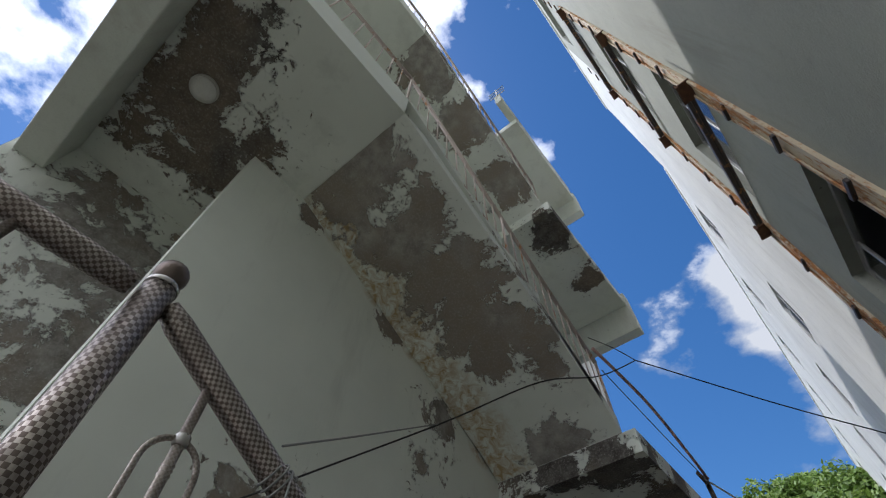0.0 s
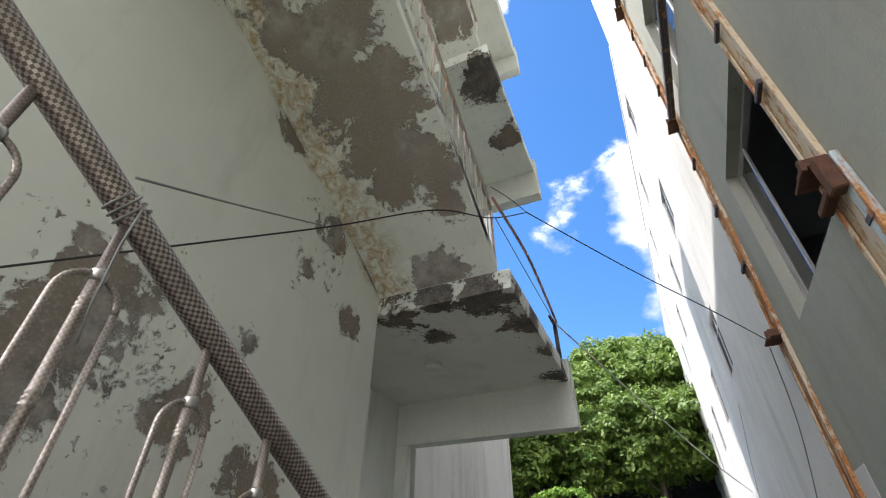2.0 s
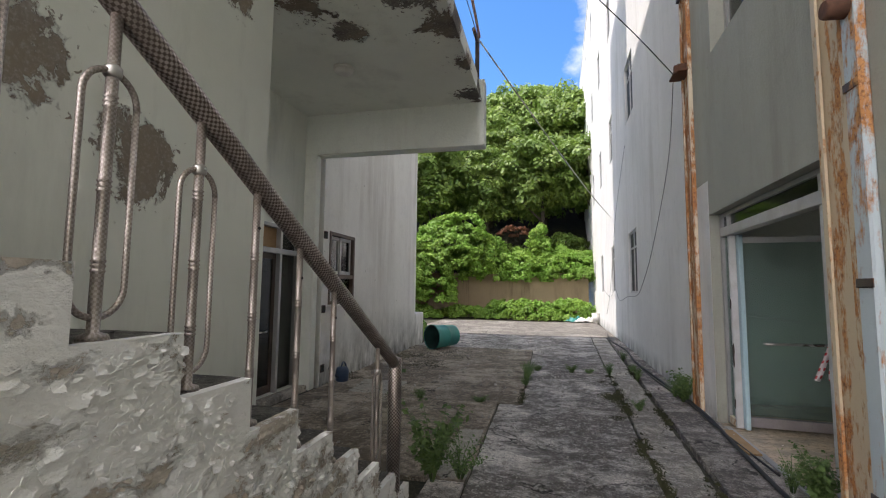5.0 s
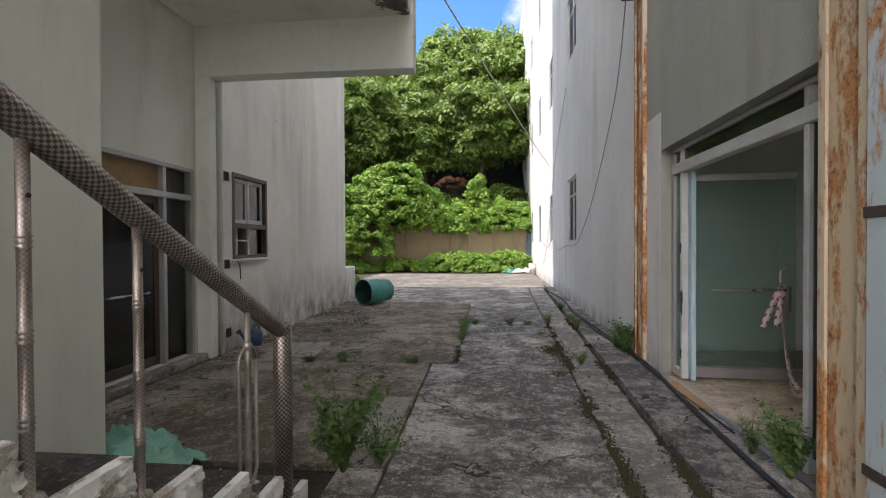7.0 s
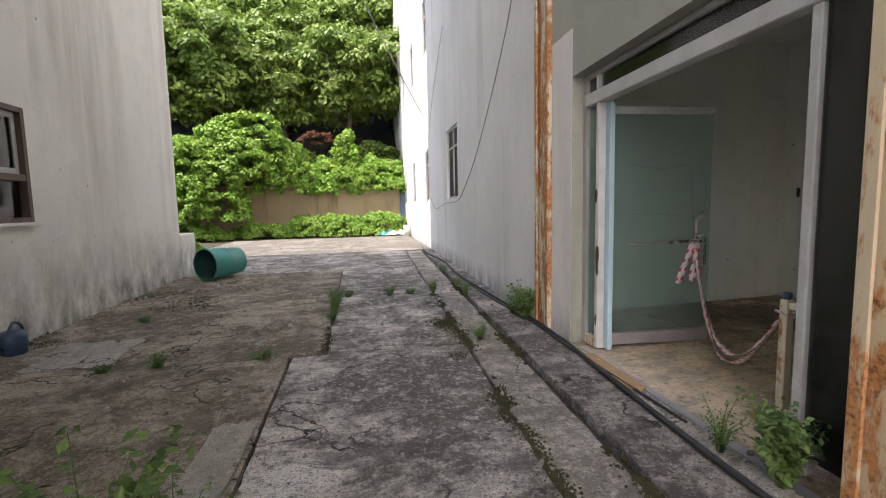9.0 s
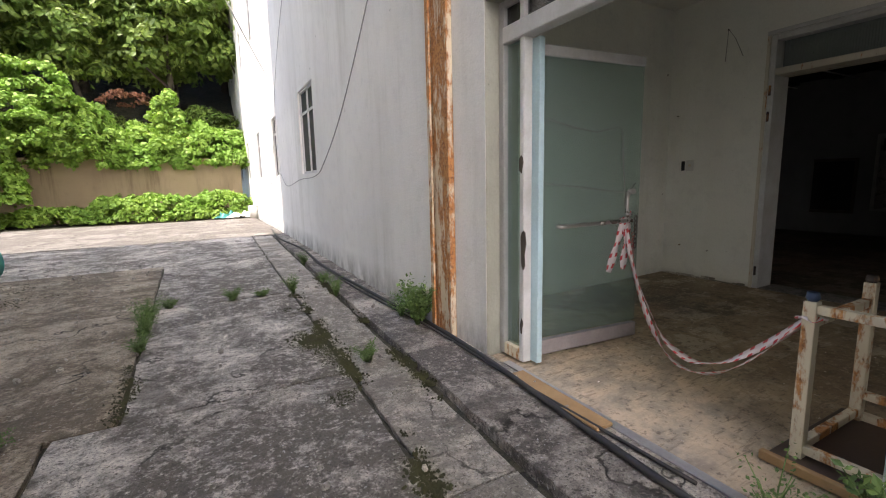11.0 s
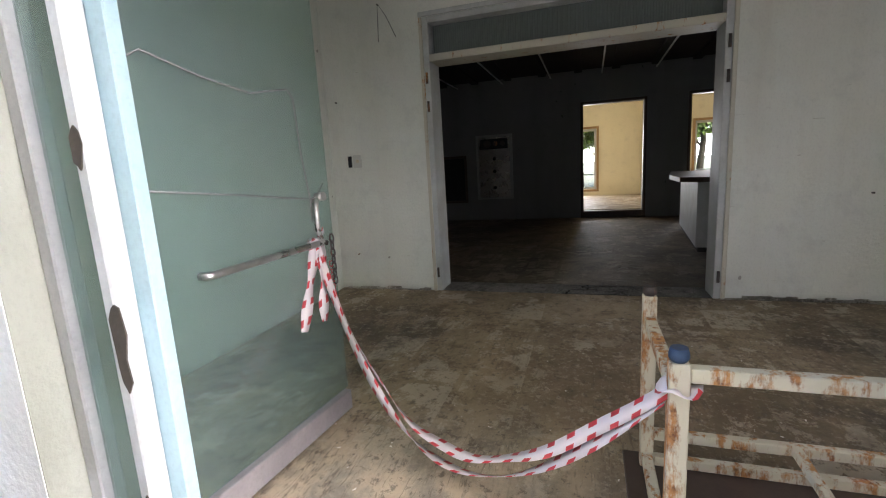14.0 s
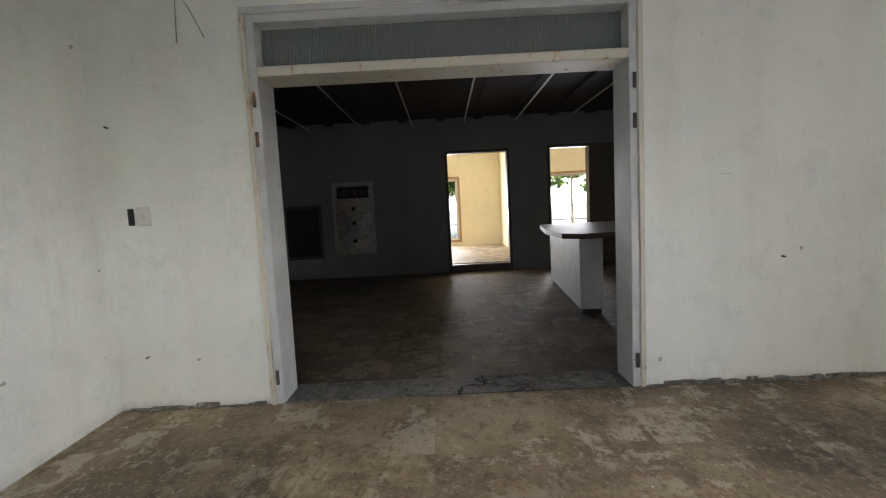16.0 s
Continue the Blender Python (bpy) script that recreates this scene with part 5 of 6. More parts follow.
def facade_window(y0, y1, z0, z1, near):
    w = thing("facade_window", "large grey sliding window" if near else "small old window with a pale frame and opaque black panes", "window", "facade windows")
    t = 0.06 if near else 0.045
    a = 0.15 if near else 0.03
    b = a + 0.07
    part("window_frame", rb_boxes((a, b, y0, y0 + t, z0, z1), (a, b, y1 - t, y1, z0, z1), (a, b, y0 + t, y1 - t, z1 - t, z1), (a, b, y0 + t, y1 - t, z0, z0 + t), bevel=0.004), M_ALU if near else M_WHITE, w)
    if near and z0 < 6:
        for i in range(2):
            p, q, d = y1 - 0.60 + 0.08 * i, y1 - 0.07, a + 0.008 + 0.032 * i
            sh = part("sash", rb_boxes((d, d + 0.026, p, p + 0.05, z0 + t, z1 - t), (d, d + 0.026, q - 0.05, q, z0 + t, z1 - t), (d, d + 0.026, p + 0.05, q - 0.05, z1 - t - 0.05, z1 - t), (d, d + 0.026, p + 0.05, q - 0.05, z0 + t, z0 + t + 0.07), bevel=0.003), M_ALU, w, "sash slid to the far side")
            part("pane", rb_boxes((d + 0.010, d + 0.015, p + 0.05, q - 0.05, z0 + t + 0.07, z1 - t - 0.05)), M_GLASS, sh)
    else:
        part("mullion", rb_boxes((a + 0.005, b - 0.005, (y0 + y1) / 2 - t / 2, (y0 + y1) / 2 + t / 2, z0 + t, z1 - t), bevel=0.004), M_ALU if near else M_WHITE, w)
    if not near:
        part("transom", rb_boxes((a + 0.01, a + 0.06, y0 + t, (y0 + y1) / 2 - t / 2, z1 - 0.42, z1 - 0.38), (a + 0.01, a + 0.06, (y0 + y1) / 2 + t / 2, y1 - t, z1 - 0.42, z1 - 0.38)), M_WHITE, w)
    if not near:
        for p, q in ((y0 + t, (y0 + y1) / 2 - t / 2), ((y0 + y1) / 2 + t / 2, y1 - t)):
            part("pane", rb_boxes((a + 0.03, a + 0.036, p, q, z0 + t, z1 - t)), M_BLACKG, w, "opaque near-black pane")
    elif z0 > 6:
        part("pane", rb_boxes((0.182, 0.188, y0 + t, (y0 + y1) / 2 - t / 2, z0 + t, z1 - t)), M_GLASS, w)
        part("pane", rb_boxes((0.192, 0.198, (y0 + y1) / 2 + t / 2, y1 - t, z0 + t, z1 - t)), M_GLASS, w)
    if near:
        part("sill", rb_boxes((0.004, 0.15, y0 + 0.002, y1 - 0.002, z0 + 0.001, z0 + 0.014)), M_NEAR, w)


for b_ in bays:
    facade_window(*b_, True)
for w_ in wins:
    facade_window(*w_, False)
# ---- hall furniture and fittings ----


def bar(p, q, w, mat, owner, name="bar", label=""):
    """A square steel tube between two points."""
    p, q = Vector(p), Vector(q)
    bm = boxes((-w / 2, w / 2, -w / 2, w / 2, 0, (q - p).length), bevel=0.003)
    bm.transform(Matrix.Translation(p) @ (q - p).to_track_quat("Z", "Y").to_matrix().to_4x4())
    return part(name, bm, mat, owner, label)


tab = thing("upturned_table_frame", "upturned cream steel table frame with rust spots", "table frame")
TA, TB, TY = 2.108, 2.676, 3.55
for x, y in ((TA, 4.871), (TB, 4.871), (TA, TY), (TB, TY)):
    lg = bar((x, y, 0.075), (x, y, 0.745), 0.046, M_CREAM, tab, "leg")
    part("rubber_foot", tube([(x, y, 0.745), (x, y, 0.755), (x, y, 0.765), (x, y, 0.78)], [0.017, 0.024, 0.024, 0.02], 14), M_NAVY if x == TA else M_IRON, lg, "dull rubber foot")
for z in (0.715,):
    bar((TA, 4.848, z), (TA, TY + 0.023, z), 0.036, M_CREAM, tab, "rail")
    bar((TB, 4.848, z - 0.51), (TB, TY + 0.023, z - 0.51), 0.036, M_CREAM, tab, "rail")
bar((TA + 0.023, 4.871, 0.655), (TB - 0.023, 4.871, 0.655), 0.036, M_CREAM, tab, "rail")
bar((TA + 0.023, TY, 0.60), (TB - 0.023, TY, 0.60), 0.036, M_CREAM, tab, "rail")
bar((TB, 4.848, 0.10), (TB, TY + 0.023, 0.10), 0.036, M_CREAM, tab, "rail")
bar((TA, 4.848, 0.12), (TA, TY + 0.023, 0.12), 0.036, M_CREAM, tab, "rail")
bar((TA + 0.023, 4.871, 0.12), (TB - 0.023, 4.871, 0.12), 0.036, M_CREAM, tab, "rail")
bar((TB - 0.01, 4.40, 0.21), (TA + 0.1, 4.35, 0.11), 0.03, M_CREAM, tab, "brace")
part("tabletop", boxes((TA - 0.07, TB + 0.07, TY - 0.06, 4.95, 0.045, 0.078), bevel=0.004), M_BROWN, tab, "brown board tabletop lying on the floor")
part("edge_strip", boxes((TA - 0.10, TA - 0.07, TY - 0.06, 4.97, 0.043, 0.085), bevel=0.004), M_WOOD, tab, "raw wooden edge strip")


def ribbon(pts, width, up, name, owner, label="", twist=0.0):
    """A plastic tape along points, with its pattern along it."""
    bm = bmesh.new()
    lay = bm.loops.layers.uv.verify()
    pts = [Vector(p) for p in pts]
    rows, along = [], 0.0
    for i, p in enumerate(pts):
        d = (pts[min(i + 1, len(pts) - 1)] - pts[max(i - 1, 0)]).normalized()
        s = d.cross(Vector(up)).normalized()
        s = Matrix.Rotation(twist * i / len(pts) + 0.35 * math.sin(i * 0.5), 3, d) @ s
        if i:
            along += (p - pts[i - 1]).length
        rows.append((bm.verts.new(p - s * width / 2), bm.verts.new(p + s * width / 2 + d * 0.004 * math.sin(i * 1.7)), along / 0.085))
    for a, b in zip(rows, rows[1:]):
        f = bm.faces.new((a[0], a[1], b[1], b[0]))
        f.smooth = True
        for lp, uvc in zip(f.loops, ((a[2], 0), (a[2], 1), (b[2], 1), (b[2], 0))):
            lp[lay].uv = uvc
    ob = part(name, bm, M_TAPE, owner, label)
    md = ob.modifiers.new("thickness", "SOLIDIFY")
    md.thickness = 0.0012
    return ob


tape = thing("barrier_tape", "red and white danger tape slung from door handle to table", "tape")
A, B = Vector((2.68, 6.245, 0.935)), Vector((2.108, 4.90, 0.655))


def sag(a, b, s, n=34, wob=0.0):
    return [a.lerp(b, i / n) + Vector((wob * math.sin(i * 0.9), 0, -4 * s * (i / n) * (1 - i / n) * (1.25 - 0.5 * i / n))) for i in range(n + 1)]


ribbon(sag(A, B + Vector((0, 0, -0.02)), 0.64), 0.045, (1, 0.3, 0.5), "strand", tape, twist=1.2)
ribbon(sag(A + Vector((0.0, -0.01, 0.0)), B + Vector((0.01, -0.012, 0.015)), 0.595, wob=0.006), 0.04, (1, 0.1, 0.8), "strand", tape, twist=2.0)
ribbon([A + Vector((-0.012 - 0.007 * i, -0.012, -0.017 * i)) for i in range(22)], 0.05, (0.3, 1, 0), "tail", tape)
ribbon([A + Vector((0.01 - 0.003 * i, -0.025 - 0.001 * i, -0.017 * i)) for i in range(21)], 0.055, (0, 1, 0), "tail", tape)
ribbon([A + Vector((0.0 + 0.01 * i, -0.02, 0.012 * i)) for i in range(6)], 0.035, (0, 1, 0), "loose_end", tape)
knot = bmesh.new()
for k in range(3):
    tube([A + Vector((0.022 * math.cos(t), 0.025 * math.sin(t), 0.012 * (k - 1) + 0.008 * math.sin(2 * t))) for t in [2 * math.pi * i / 14 for i in range(15)]], 0.009, 6, knot, uv=0.03, cap=False)
part("knot", knot, M_TAPE, tape)
ribbon([B + Vector((0.028 * math.cos(t) * 1.3, -0.03 + 0.034 * math.sin(t), 0.02 + 0.01 * math.sin(3 * t))) for t in [2 * math.pi * i / 16 for i in range(17)]], 0.04, (0, 0, 1), "wrap", tape)
txt = bpy.data.curves.new("danger_text", "FONT")
txt.body, txt.size, txt.extrude = "DANGER!", 0.05, 0.0002
tx = new("lettering", txt)
tx.parent = tape
tx.matrix_basis = Matrix.Translation(A + Vector((0.03, -0.047, -0.08))) @ Matrix.Rotation(radians(90), 4, "X") @ Matrix.Rotation(radians(-90), 4, "Z")
txt.materials.append(M_RED)
tagged(tx, "red printed word DANGER!")

# wide doorway: steel frame, ribbed transom glass, old hinges
dw = thing("inner_doorway", "wide doorway frame of white steel with rust and a ribbed transom", "door frame")
y0, y1 = 4.10, 6.45
part("jamb", boxes((XI - 0.012, XI + 0.252, y1 - 0.05, y1 + 0.001, 0.10, 2.52), bevel=0.004), M_WHITE, dw)
part("jamb", boxes((XI - 0.012, XI + 0.252, y0 - 0.001, y0 + 0.05, 0.10, 2.52), bevel=0.004), M_WHITE, dw)
part("head", boxes((XI - 0.012, XI + 0.252, y0 + 0.05, y1 - 0.05, 2.47, 2.52), bevel=0.004), M_WHITE, dw)
part("transom_rail", boxes((XI - 0.016, XI + 0.246, y0 + 0.05, y1 - 0.05, 2.155, 2.215), bevel=0.005), M_CREAMD, dw, "rust edged transom rail")
ribs = bmesh.new()
for i in range(112):
    yy = y0 + 0.05 + 0.02 * i
    prism([(XI + 0.10, yy), (XI + 0.104, yy + 0.01), (XI + 0.10, yy + 0.02), (XI + 0.108, yy + 0.02), (XI + 0.108, yy)], "z", 2.215, 2.47, ribs)
part("transom_pane", ribs, M_RIBBED, dw, "ribbed glass transom pane")
for yy in (y0, y1):
    s = 1 if yy == y0 else -1
    part("edge_strip", boxes((XI - 0.026, XI - 0.012, min(yy, yy - 0.03 * s), max(yy, yy - 0.03 * s), 0.10, 2.52), bevel=0.003), M_CREAMD, dw, "architrave with rust along the edge")
    for z in (0.28, 1.78, 2.02):
        part("hinge", tube([(XI - 0.022, yy + 0.022 * s, z - 0.045), (XI - 0.022, yy + 0.022 * s, z + 0.045)], 0.011, 8), M_IRON, dw, "rusty hinge knuckle")
part("head_strip", boxes((XI - 0.026, XI - 0.012, y0 - 0.03, y1 + 0.03, 2.521, 2.56), bevel=0.003), M_WHITE, dw)

sk = thing("wall_socket", "white telephone socket beside an empty switch hole", "socket")
part("plate", boxes((XI - 0.012, XI - 0.001, 7.14, 7.225, 1.29, 1.41), bevel=0.004), M_LAMPW, sk)
part("button", tube([(XI - 0.018, 7.18, 1.35), (XI - 0.012, 7.18, 1.35)], 0.016, 12), M_CREAM, sk)
part("empty_box", boxes((XI - 0.006, XI - 0.001, 7.245, 7.285, 1.295, 1.40), bevel=0.003), M_DARK, sk, "dark open switch box")
for i, (y, z, l) in enumerate(((6.85, 2.68, 0.30), (7.35, 1.9, 0.05), (7.25, 0.45, 0.03), (3.2, 0.9, 0.04))):
    nl = thing("nail_mark", "small nail and scratch in the plaster", "nail", "wall nails")
    part("nail", tube([(XI - 0.03, y, z), (XI - 0.001, y, z)], 0.006, 6), M_IRON, nl)
hw = thing("hanging_wire", "thin grey wire bent over a nail", "wire")
part("wire", tube([(XI - 0.008, 6.87, 2.38), (XI - 0.012, 6.86, 2.55), (XI - 0.02, 6.85, 2.69), (XI - 0.012, 6.78, 2.58), (XI - 0.008, 6.70, 2.40)], 0.0035, 6), M_GREY, hw)

# broken plaster along the foot of the walls
for axis, rows in (("y", (XI - 0.03, XI - 0.001, 0.9, 4.03)), ("y", (XI - 0.03, XI - 0.001, 6.52, 7.40))):
    bm = bmesh.new()
    rnd = random.Random(7)
    y = rows[2]
    while y < rows[3]:
        w = rnd.uniform(0.04, 0.12)
        box(bm, rows[0] + rnd.uniform(0, 0.02), rows[1], y, y + w, 0.085, 0.105 + rnd.uniform(0.0, 0.028))
        y += w
    structure("baseboard", bm, M_STRIP, "broken mortar edge along the wall foot", category="skirting")

structure("door_threshold_inner", boxes((XI + 0.004, XI + 0.30, 4.152, 6.398, 0.098, 0.106)), M_TREAD, "worn grey terrazzo threshold", category="threshold")
# dark room: fireplace-like hatch, steel panel, counter, door frames, ceiling grid
pn = thing("steel_cabinet", "brushed steel built-in warming cabinet with round dials", "cabinet")
X0 = XF - 0.006
part("body", boxes((X0 - 0.03, X0, 6.66, 7.30, 0.585, 1.82), bevel=0.006), M_CHROME, pn)
part("control_strip", boxes((X0 - 0.036, X0 - 0.031, 6.69, 7.27, 1.58, 1.79)), M_DARK, pn, "black control strip")
for y in (7.12, 6.95, 6.80):
    part("dial", tube([(X0 - 0.05, y, 1.69), (X0 - 0.036, y, 1.69)], 0.075 if y > 7 else 0.05, 18), M_IRON, pn)
for z in (1.38, 1.12, 0.78):
    part("vent", tube([(X0 - 0.042, 6.98, z), (X0 - 0.031, 6.98, z)], 0.035, 12), M_DARK, pn)
part("surround", boxes((X0 - 0.04, X0, 6.60, 6.655, 0.54, 1.87), (X0 - 0.04, X0, 7.305, 7.36, 0.54, 1.87), (X0 - 0.04, X0, 6.655, 7.305, 1.825, 1.87), (X0 - 0.04, X0, 6.655, 7.305, 0.54, 0.58)), M_ALU, pn)
ht = thing("wall_hatch", "black square hatch in the wall", "hatch")
part("opening", boxes((X0 - 0.012, X0, 7.64, 8.25, 0.53, 1.43)), M_DARK, ht)
part("rim", boxes((X0 - 0.03, X0, 7.585, 7.635, 0.48, 1.48), (X0 - 0.03, X0, 7.64, 8.25, 1.432, 1.48), (X0 - 0.03, X0, 7.64, 8.25, 0.48, 0.528)), M_BROWN, ht)
ct = thing("reception_counter", "white reception counter with a dark worn top", "counter")
part("front", prism([(6.82, 3.90), (8.9, 3.72), (8.9, 3.5), (7.0, 3.62), (6.80, 3.66)], "z", 0.16, 0.93), M_WHITE, ct)
part("plinth", prism([(6.85, 3.87), (8.86, 3.70), (8.86, 3.52), (7.0, 3.64), (6.84, 3.67)], "z", 0.10, 0.158), M_DARK, ct)
part("worktop", prism([(6.55, 3.92), (6.75, 4.10), (7.6, 4.08), (9.0, 3.85), (9.0, 2.6), (6.9, 2.6)], "z", 0.931, 0.985), M_BROWN, ct, "dark veneer worktop, curved at its end")


def lined_door(y0, y1, z1, label):
    f = thing("room_door_frame", label, "door frame", "room door frames")
    part("post", boxes((XF - 0.02, XF + 0.18, y0 - 0.001, y0 + 0.05, 0.10, z1)), M_BROWN, f)
    part("post", boxes((XF - 0.02, XF + 0.18, y1 - 0.05, y1 + 0.001, 0.10, z1)), M_BROWN, f)
    part("head", boxes((XF - 0.02, XF + 0.18, y0 + 0.05, y1 - 0.05, z1 - 0.05, z1)), M_BROWN, f)
    part("threshold", boxes((XF - 0.02, XF + 0.155, y0 + 0.05, y1 - 0.05, 0.10, 0.235), bevel=0.006), M_BROWN, f, "dark raised wooden threshold")


lined_door(4.06, 5.25, 2.35, "dark wooden door lining with a raised threshold")
lined_door(2.55, 3.36, 2.37, "dark wooden door lining behind the counter")
structure("wall_far_infill", boxes((XF + 0.003, XF + 0.157, 1.6, 2.546, 0.10, 2.366)), M_BROWN, "dark wooden panel beside the door", category="panel")
gr = tagged(obj("ceiling_grid", bmesh.new(), M_WHITE), "bare white metal ceiling grid without its tiles", "ceiling grid", "", "structure")
for i in range(8):
    y = 2.0 + 0.95 * i
    part("runner", boxes((XI + 0.3, XF, y, y + 0.022, 2.85, 2.868)), M_WHITE, gr)
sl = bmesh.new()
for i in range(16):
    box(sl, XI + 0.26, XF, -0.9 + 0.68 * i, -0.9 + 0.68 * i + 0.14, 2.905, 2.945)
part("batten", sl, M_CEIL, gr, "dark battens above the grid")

for (y0, y1, z0, z1) in (W1, W2):
    w = thing("room_window", "white sliding window full of daylight", "window", "room windows")
    part("window_frame", boxes((XE + 0.08, XE + 0.14, y0, y0 + 0.06, z0, z1), (XE + 0.08, XE + 0.14, y1 - 0.06, y1, z0, z1), (XE + 0.08, XE + 0.14, y0 + 0.06, y1 - 0.06, z1 - 0.06, z1), (XE + 0.08, XE + 0.14, y0 + 0.06, y1 - 0.06, z0, z0 + 0.06),
                               (XE + 0.085, XE + 0.135, (y0 + y1) / 2 - 0.03, (y0 + y1) / 2 + 0.03, z0 + 0.06, z1 - 0.06), bevel=0.004), M_WHITE, w)
    part("rail", boxes((XE + 0.15, XE + 0.17, y0 + 0.06, y1 - 0.06, z0 + 0.40, z0 + 0.43)), M_WHITE, w)
    p_ = part("pane", boxes((XE + 0.105, XE + 0.11, y0 + 0.06, y1 - 0.06, z0 + 0.06, z1 - 0.06)), M_CLEAR, w)
    p_.visible_shadow = False
    part("casing", boxes((XE - 0.02, XE - 0.003, y0 - 0.06, y0, z0 - 0.06, z1 + 0.06), (XE - 0.02, XE - 0.003, y1, y1 + 0.06, z0 - 0.06, z1 + 0.06), (XE - 0.02, XE - 0.003, y0, y1, z1, z1 + 0.06), (XE - 0.02, XE - 0.003, y0, y1, z0 - 0.06, z0)), M_WOOD, w)

# ---- cables, ropes and hose ----


def bezier(pts, n=10):
    """A smooth line through points."""
    out = []
    P = [Vector(p) for p in pts]
    for i in range(len(P) - 1):
        a, b, c, d = P[max(i - 1, 0)], P[i], P[i + 1], P[min(i + 2, len(P) - 1)]
        for k in range(n):
            t = k / n
            out.append(0.5 * (2 * b + (c - a) * t + (2 * a - 5 * b + 4 * c - d) * t * t + (3 * b - a - 3 * c + d) * t ** 3))
    return out + [P[-1]]


def line_thing(name, label, cat, pts, r, mat, n=10, seg=6):
    t = thing(name, label, cat)
    part("strand", tube(bezier(pts, n), r, seg), mat, t)
    return t


JN, KN = (-0.726, 4.155, 4.886), (-1.19, 2.944, 4.093)
br1 = facade(7.12, 4.32, 0.19)
line_thing("black_cable", "black cable strung across the alley", "cable", [(-2.49, 1.0, 2.62), (-2.0, 1.71, 3.14), (-1.6, 2.32, 3.595), KN, (-0.95, 3.6, 4.45), JN], 0.006, M_CABLE)
line_thing("grey_cable", "thin grey cable tied to the handrail", "cable", [(-1.145, 1.03, 2.62), (-1.31, 1.44, 2.93), (-1.47, 1.86, 3.25), (-1.62, 2.27, 3.56)], 0.004, M_GREY)
line_thing("black_cable", "black cable running to an iron bracket", "cable", [JN, (0.1, 5.2, 4.62), (0.9, 6.2, 4.42), tuple(br1)], 0.006, M_CABLE)
line_thing("tie_wire", "wire that holds the cables to the stair", "wire", [JN, (-0.9, 4.22, 5.2), (-1.13, 4.3, 5.55)], 0.005, M_CABLE)
line_thing("rope", "faded red and white rope tied to the landing post", "rope", [(-1.13, 4.32, 5.4), (-1.0, 5.2, 5.15), (-0.99, 6.2, 5.0), (-1.0, 6.75, 4.93)], 0.02, M_ROPE, 12)
line_thing("rope", "thin cord beside the red rope", "rope", [(-1.12, 4.34, 5.1), (-1.02, 5.4, 4.85), (-1.01, 6.45, 4.88)], 0.006, M_GREY, 12)
line_thing("rope", "pale rope stretched down to the far facade", "rope", [(-1.0, 6.8, 4.9), (0.1, 10.0, 4.3), (1.1, 13.4, 4.0), tuple(facade(16.6, 3.9, 0.02))], 0.012, M_LAMPW, 8)
line_thing("facade_wire", "thin wire hanging along the facade", "wire",
           [tuple(facade(7.2, 4.25, 0.18)), tuple(facade(8.2, 3.4, 0.06)), tuple(facade(9.8, 2.2, 0.03)), tuple(facade(11.0, 1.55, 0.03)), tuple(facade(11.7, 1.36, 0.03)),
            tuple(facade(13.0, 1.32, 0.03)), tuple(facade(14.6, 1.2, 0.04)), tuple(facade(15.7, 1.5, 0.03)), tuple(facade(17.2, 1.25, 0.03)), tuple(facade(19.4, 1.5, 0.03))], 0.007, M_GREY)
line_thing("facade_wire", "wire drooping beside the far windows", "wire", [tuple(facade(13.0, 5.2, 0.02)), tuple(facade(15.0, 3.7, 0.05)), tuple(facade(17.0, 1.6, 0.03)), tuple(facade(18.5, 0.6, 0.03))], 0.005, M_GREY)
line_thing("black_hose", "black rubber hose lying along the foot of the wall", "hose",
           [(1.42, 3.2, 0.055), (1.48, 4.6, 0.056), (1.55, 5.6, 0.058), (1.63, 6.5, 0.058), (1.66, 7.4, 0.055), (1.62, 8.7, 0.055), (1.60, 10.6, 0.05), (1.72, 12.6, 0.05), (1.66, 14.6, 0.04), (1.86, 17.0, 0.03)], 0.017, M_CABLE, 10, 10)
line_thing("black_hose", "second thin black cable on the ground", "cable", [(1.62, 5.0, 0.05), (1.6, 6.2, 0.052), (1.62, 7.3, 0.05), (1.56, 8.9, 0.045), (1.6, 11.2, 0.045)], 0.009, M_CABLE, 10, 8)

# ---- loose things in the alley ----
pk = thing("loose_plank", "weathered plank lying by the threshold", "plank")
bm = boxes((-0.055, 0.055, -0.36, 0.36, 0, 0.018), bevel=0.003)
bm.transform(pose(1.655, 5.83, 0.037, 0, 0, -2))
part("board", bm, M_WOOD, pk)
tb = thing("plastic_bin", "teal plastic barrel lying on its side", "bin")
ax, c0 = Vector((0.55, 0.83, 0)).normalized(), Vector((-2.86, 11.65, 0.30))
L = 0.72
part("shell", tube([c0 + ax * L, c0 + ax * 0.4, c0 + ax * 0.39, c0 + ax * 0.37, c0 + ax * 0.36, c0, c0 - ax * 0.012], [0.252, 0.268, 0.276, 0.276, 0.270, 0.285, 0.292], 28, cap=False), M_TEAL, tb)
# liner and bottom carry the shade of the deep inside as colour
part("inside", tube([c0 - ax * 0.012, c0 + ax * 0.02, c0 + ax * (L - 0.03)], [0.280, 0.272, 0.245], 28, cap=False), M_TEALD, tb, "inside of the barrel, its shade put into the colour")
part("bottom", tube([c0 + ax * (L - 0.03), c0 + ax * (L)], 0.245, 28), M_TEALD, tb)
part("rim", tube([c0 + 0.288 * (math.cos(t) * Vector((0, 0, 1)) + math.sin(t) * ax.cross(Vector((0, 0, 1)))) for t in [2 * math.pi * i / 28 for i in range(29)]], 0.012, 8, cap=False), M_TEAL, tb)
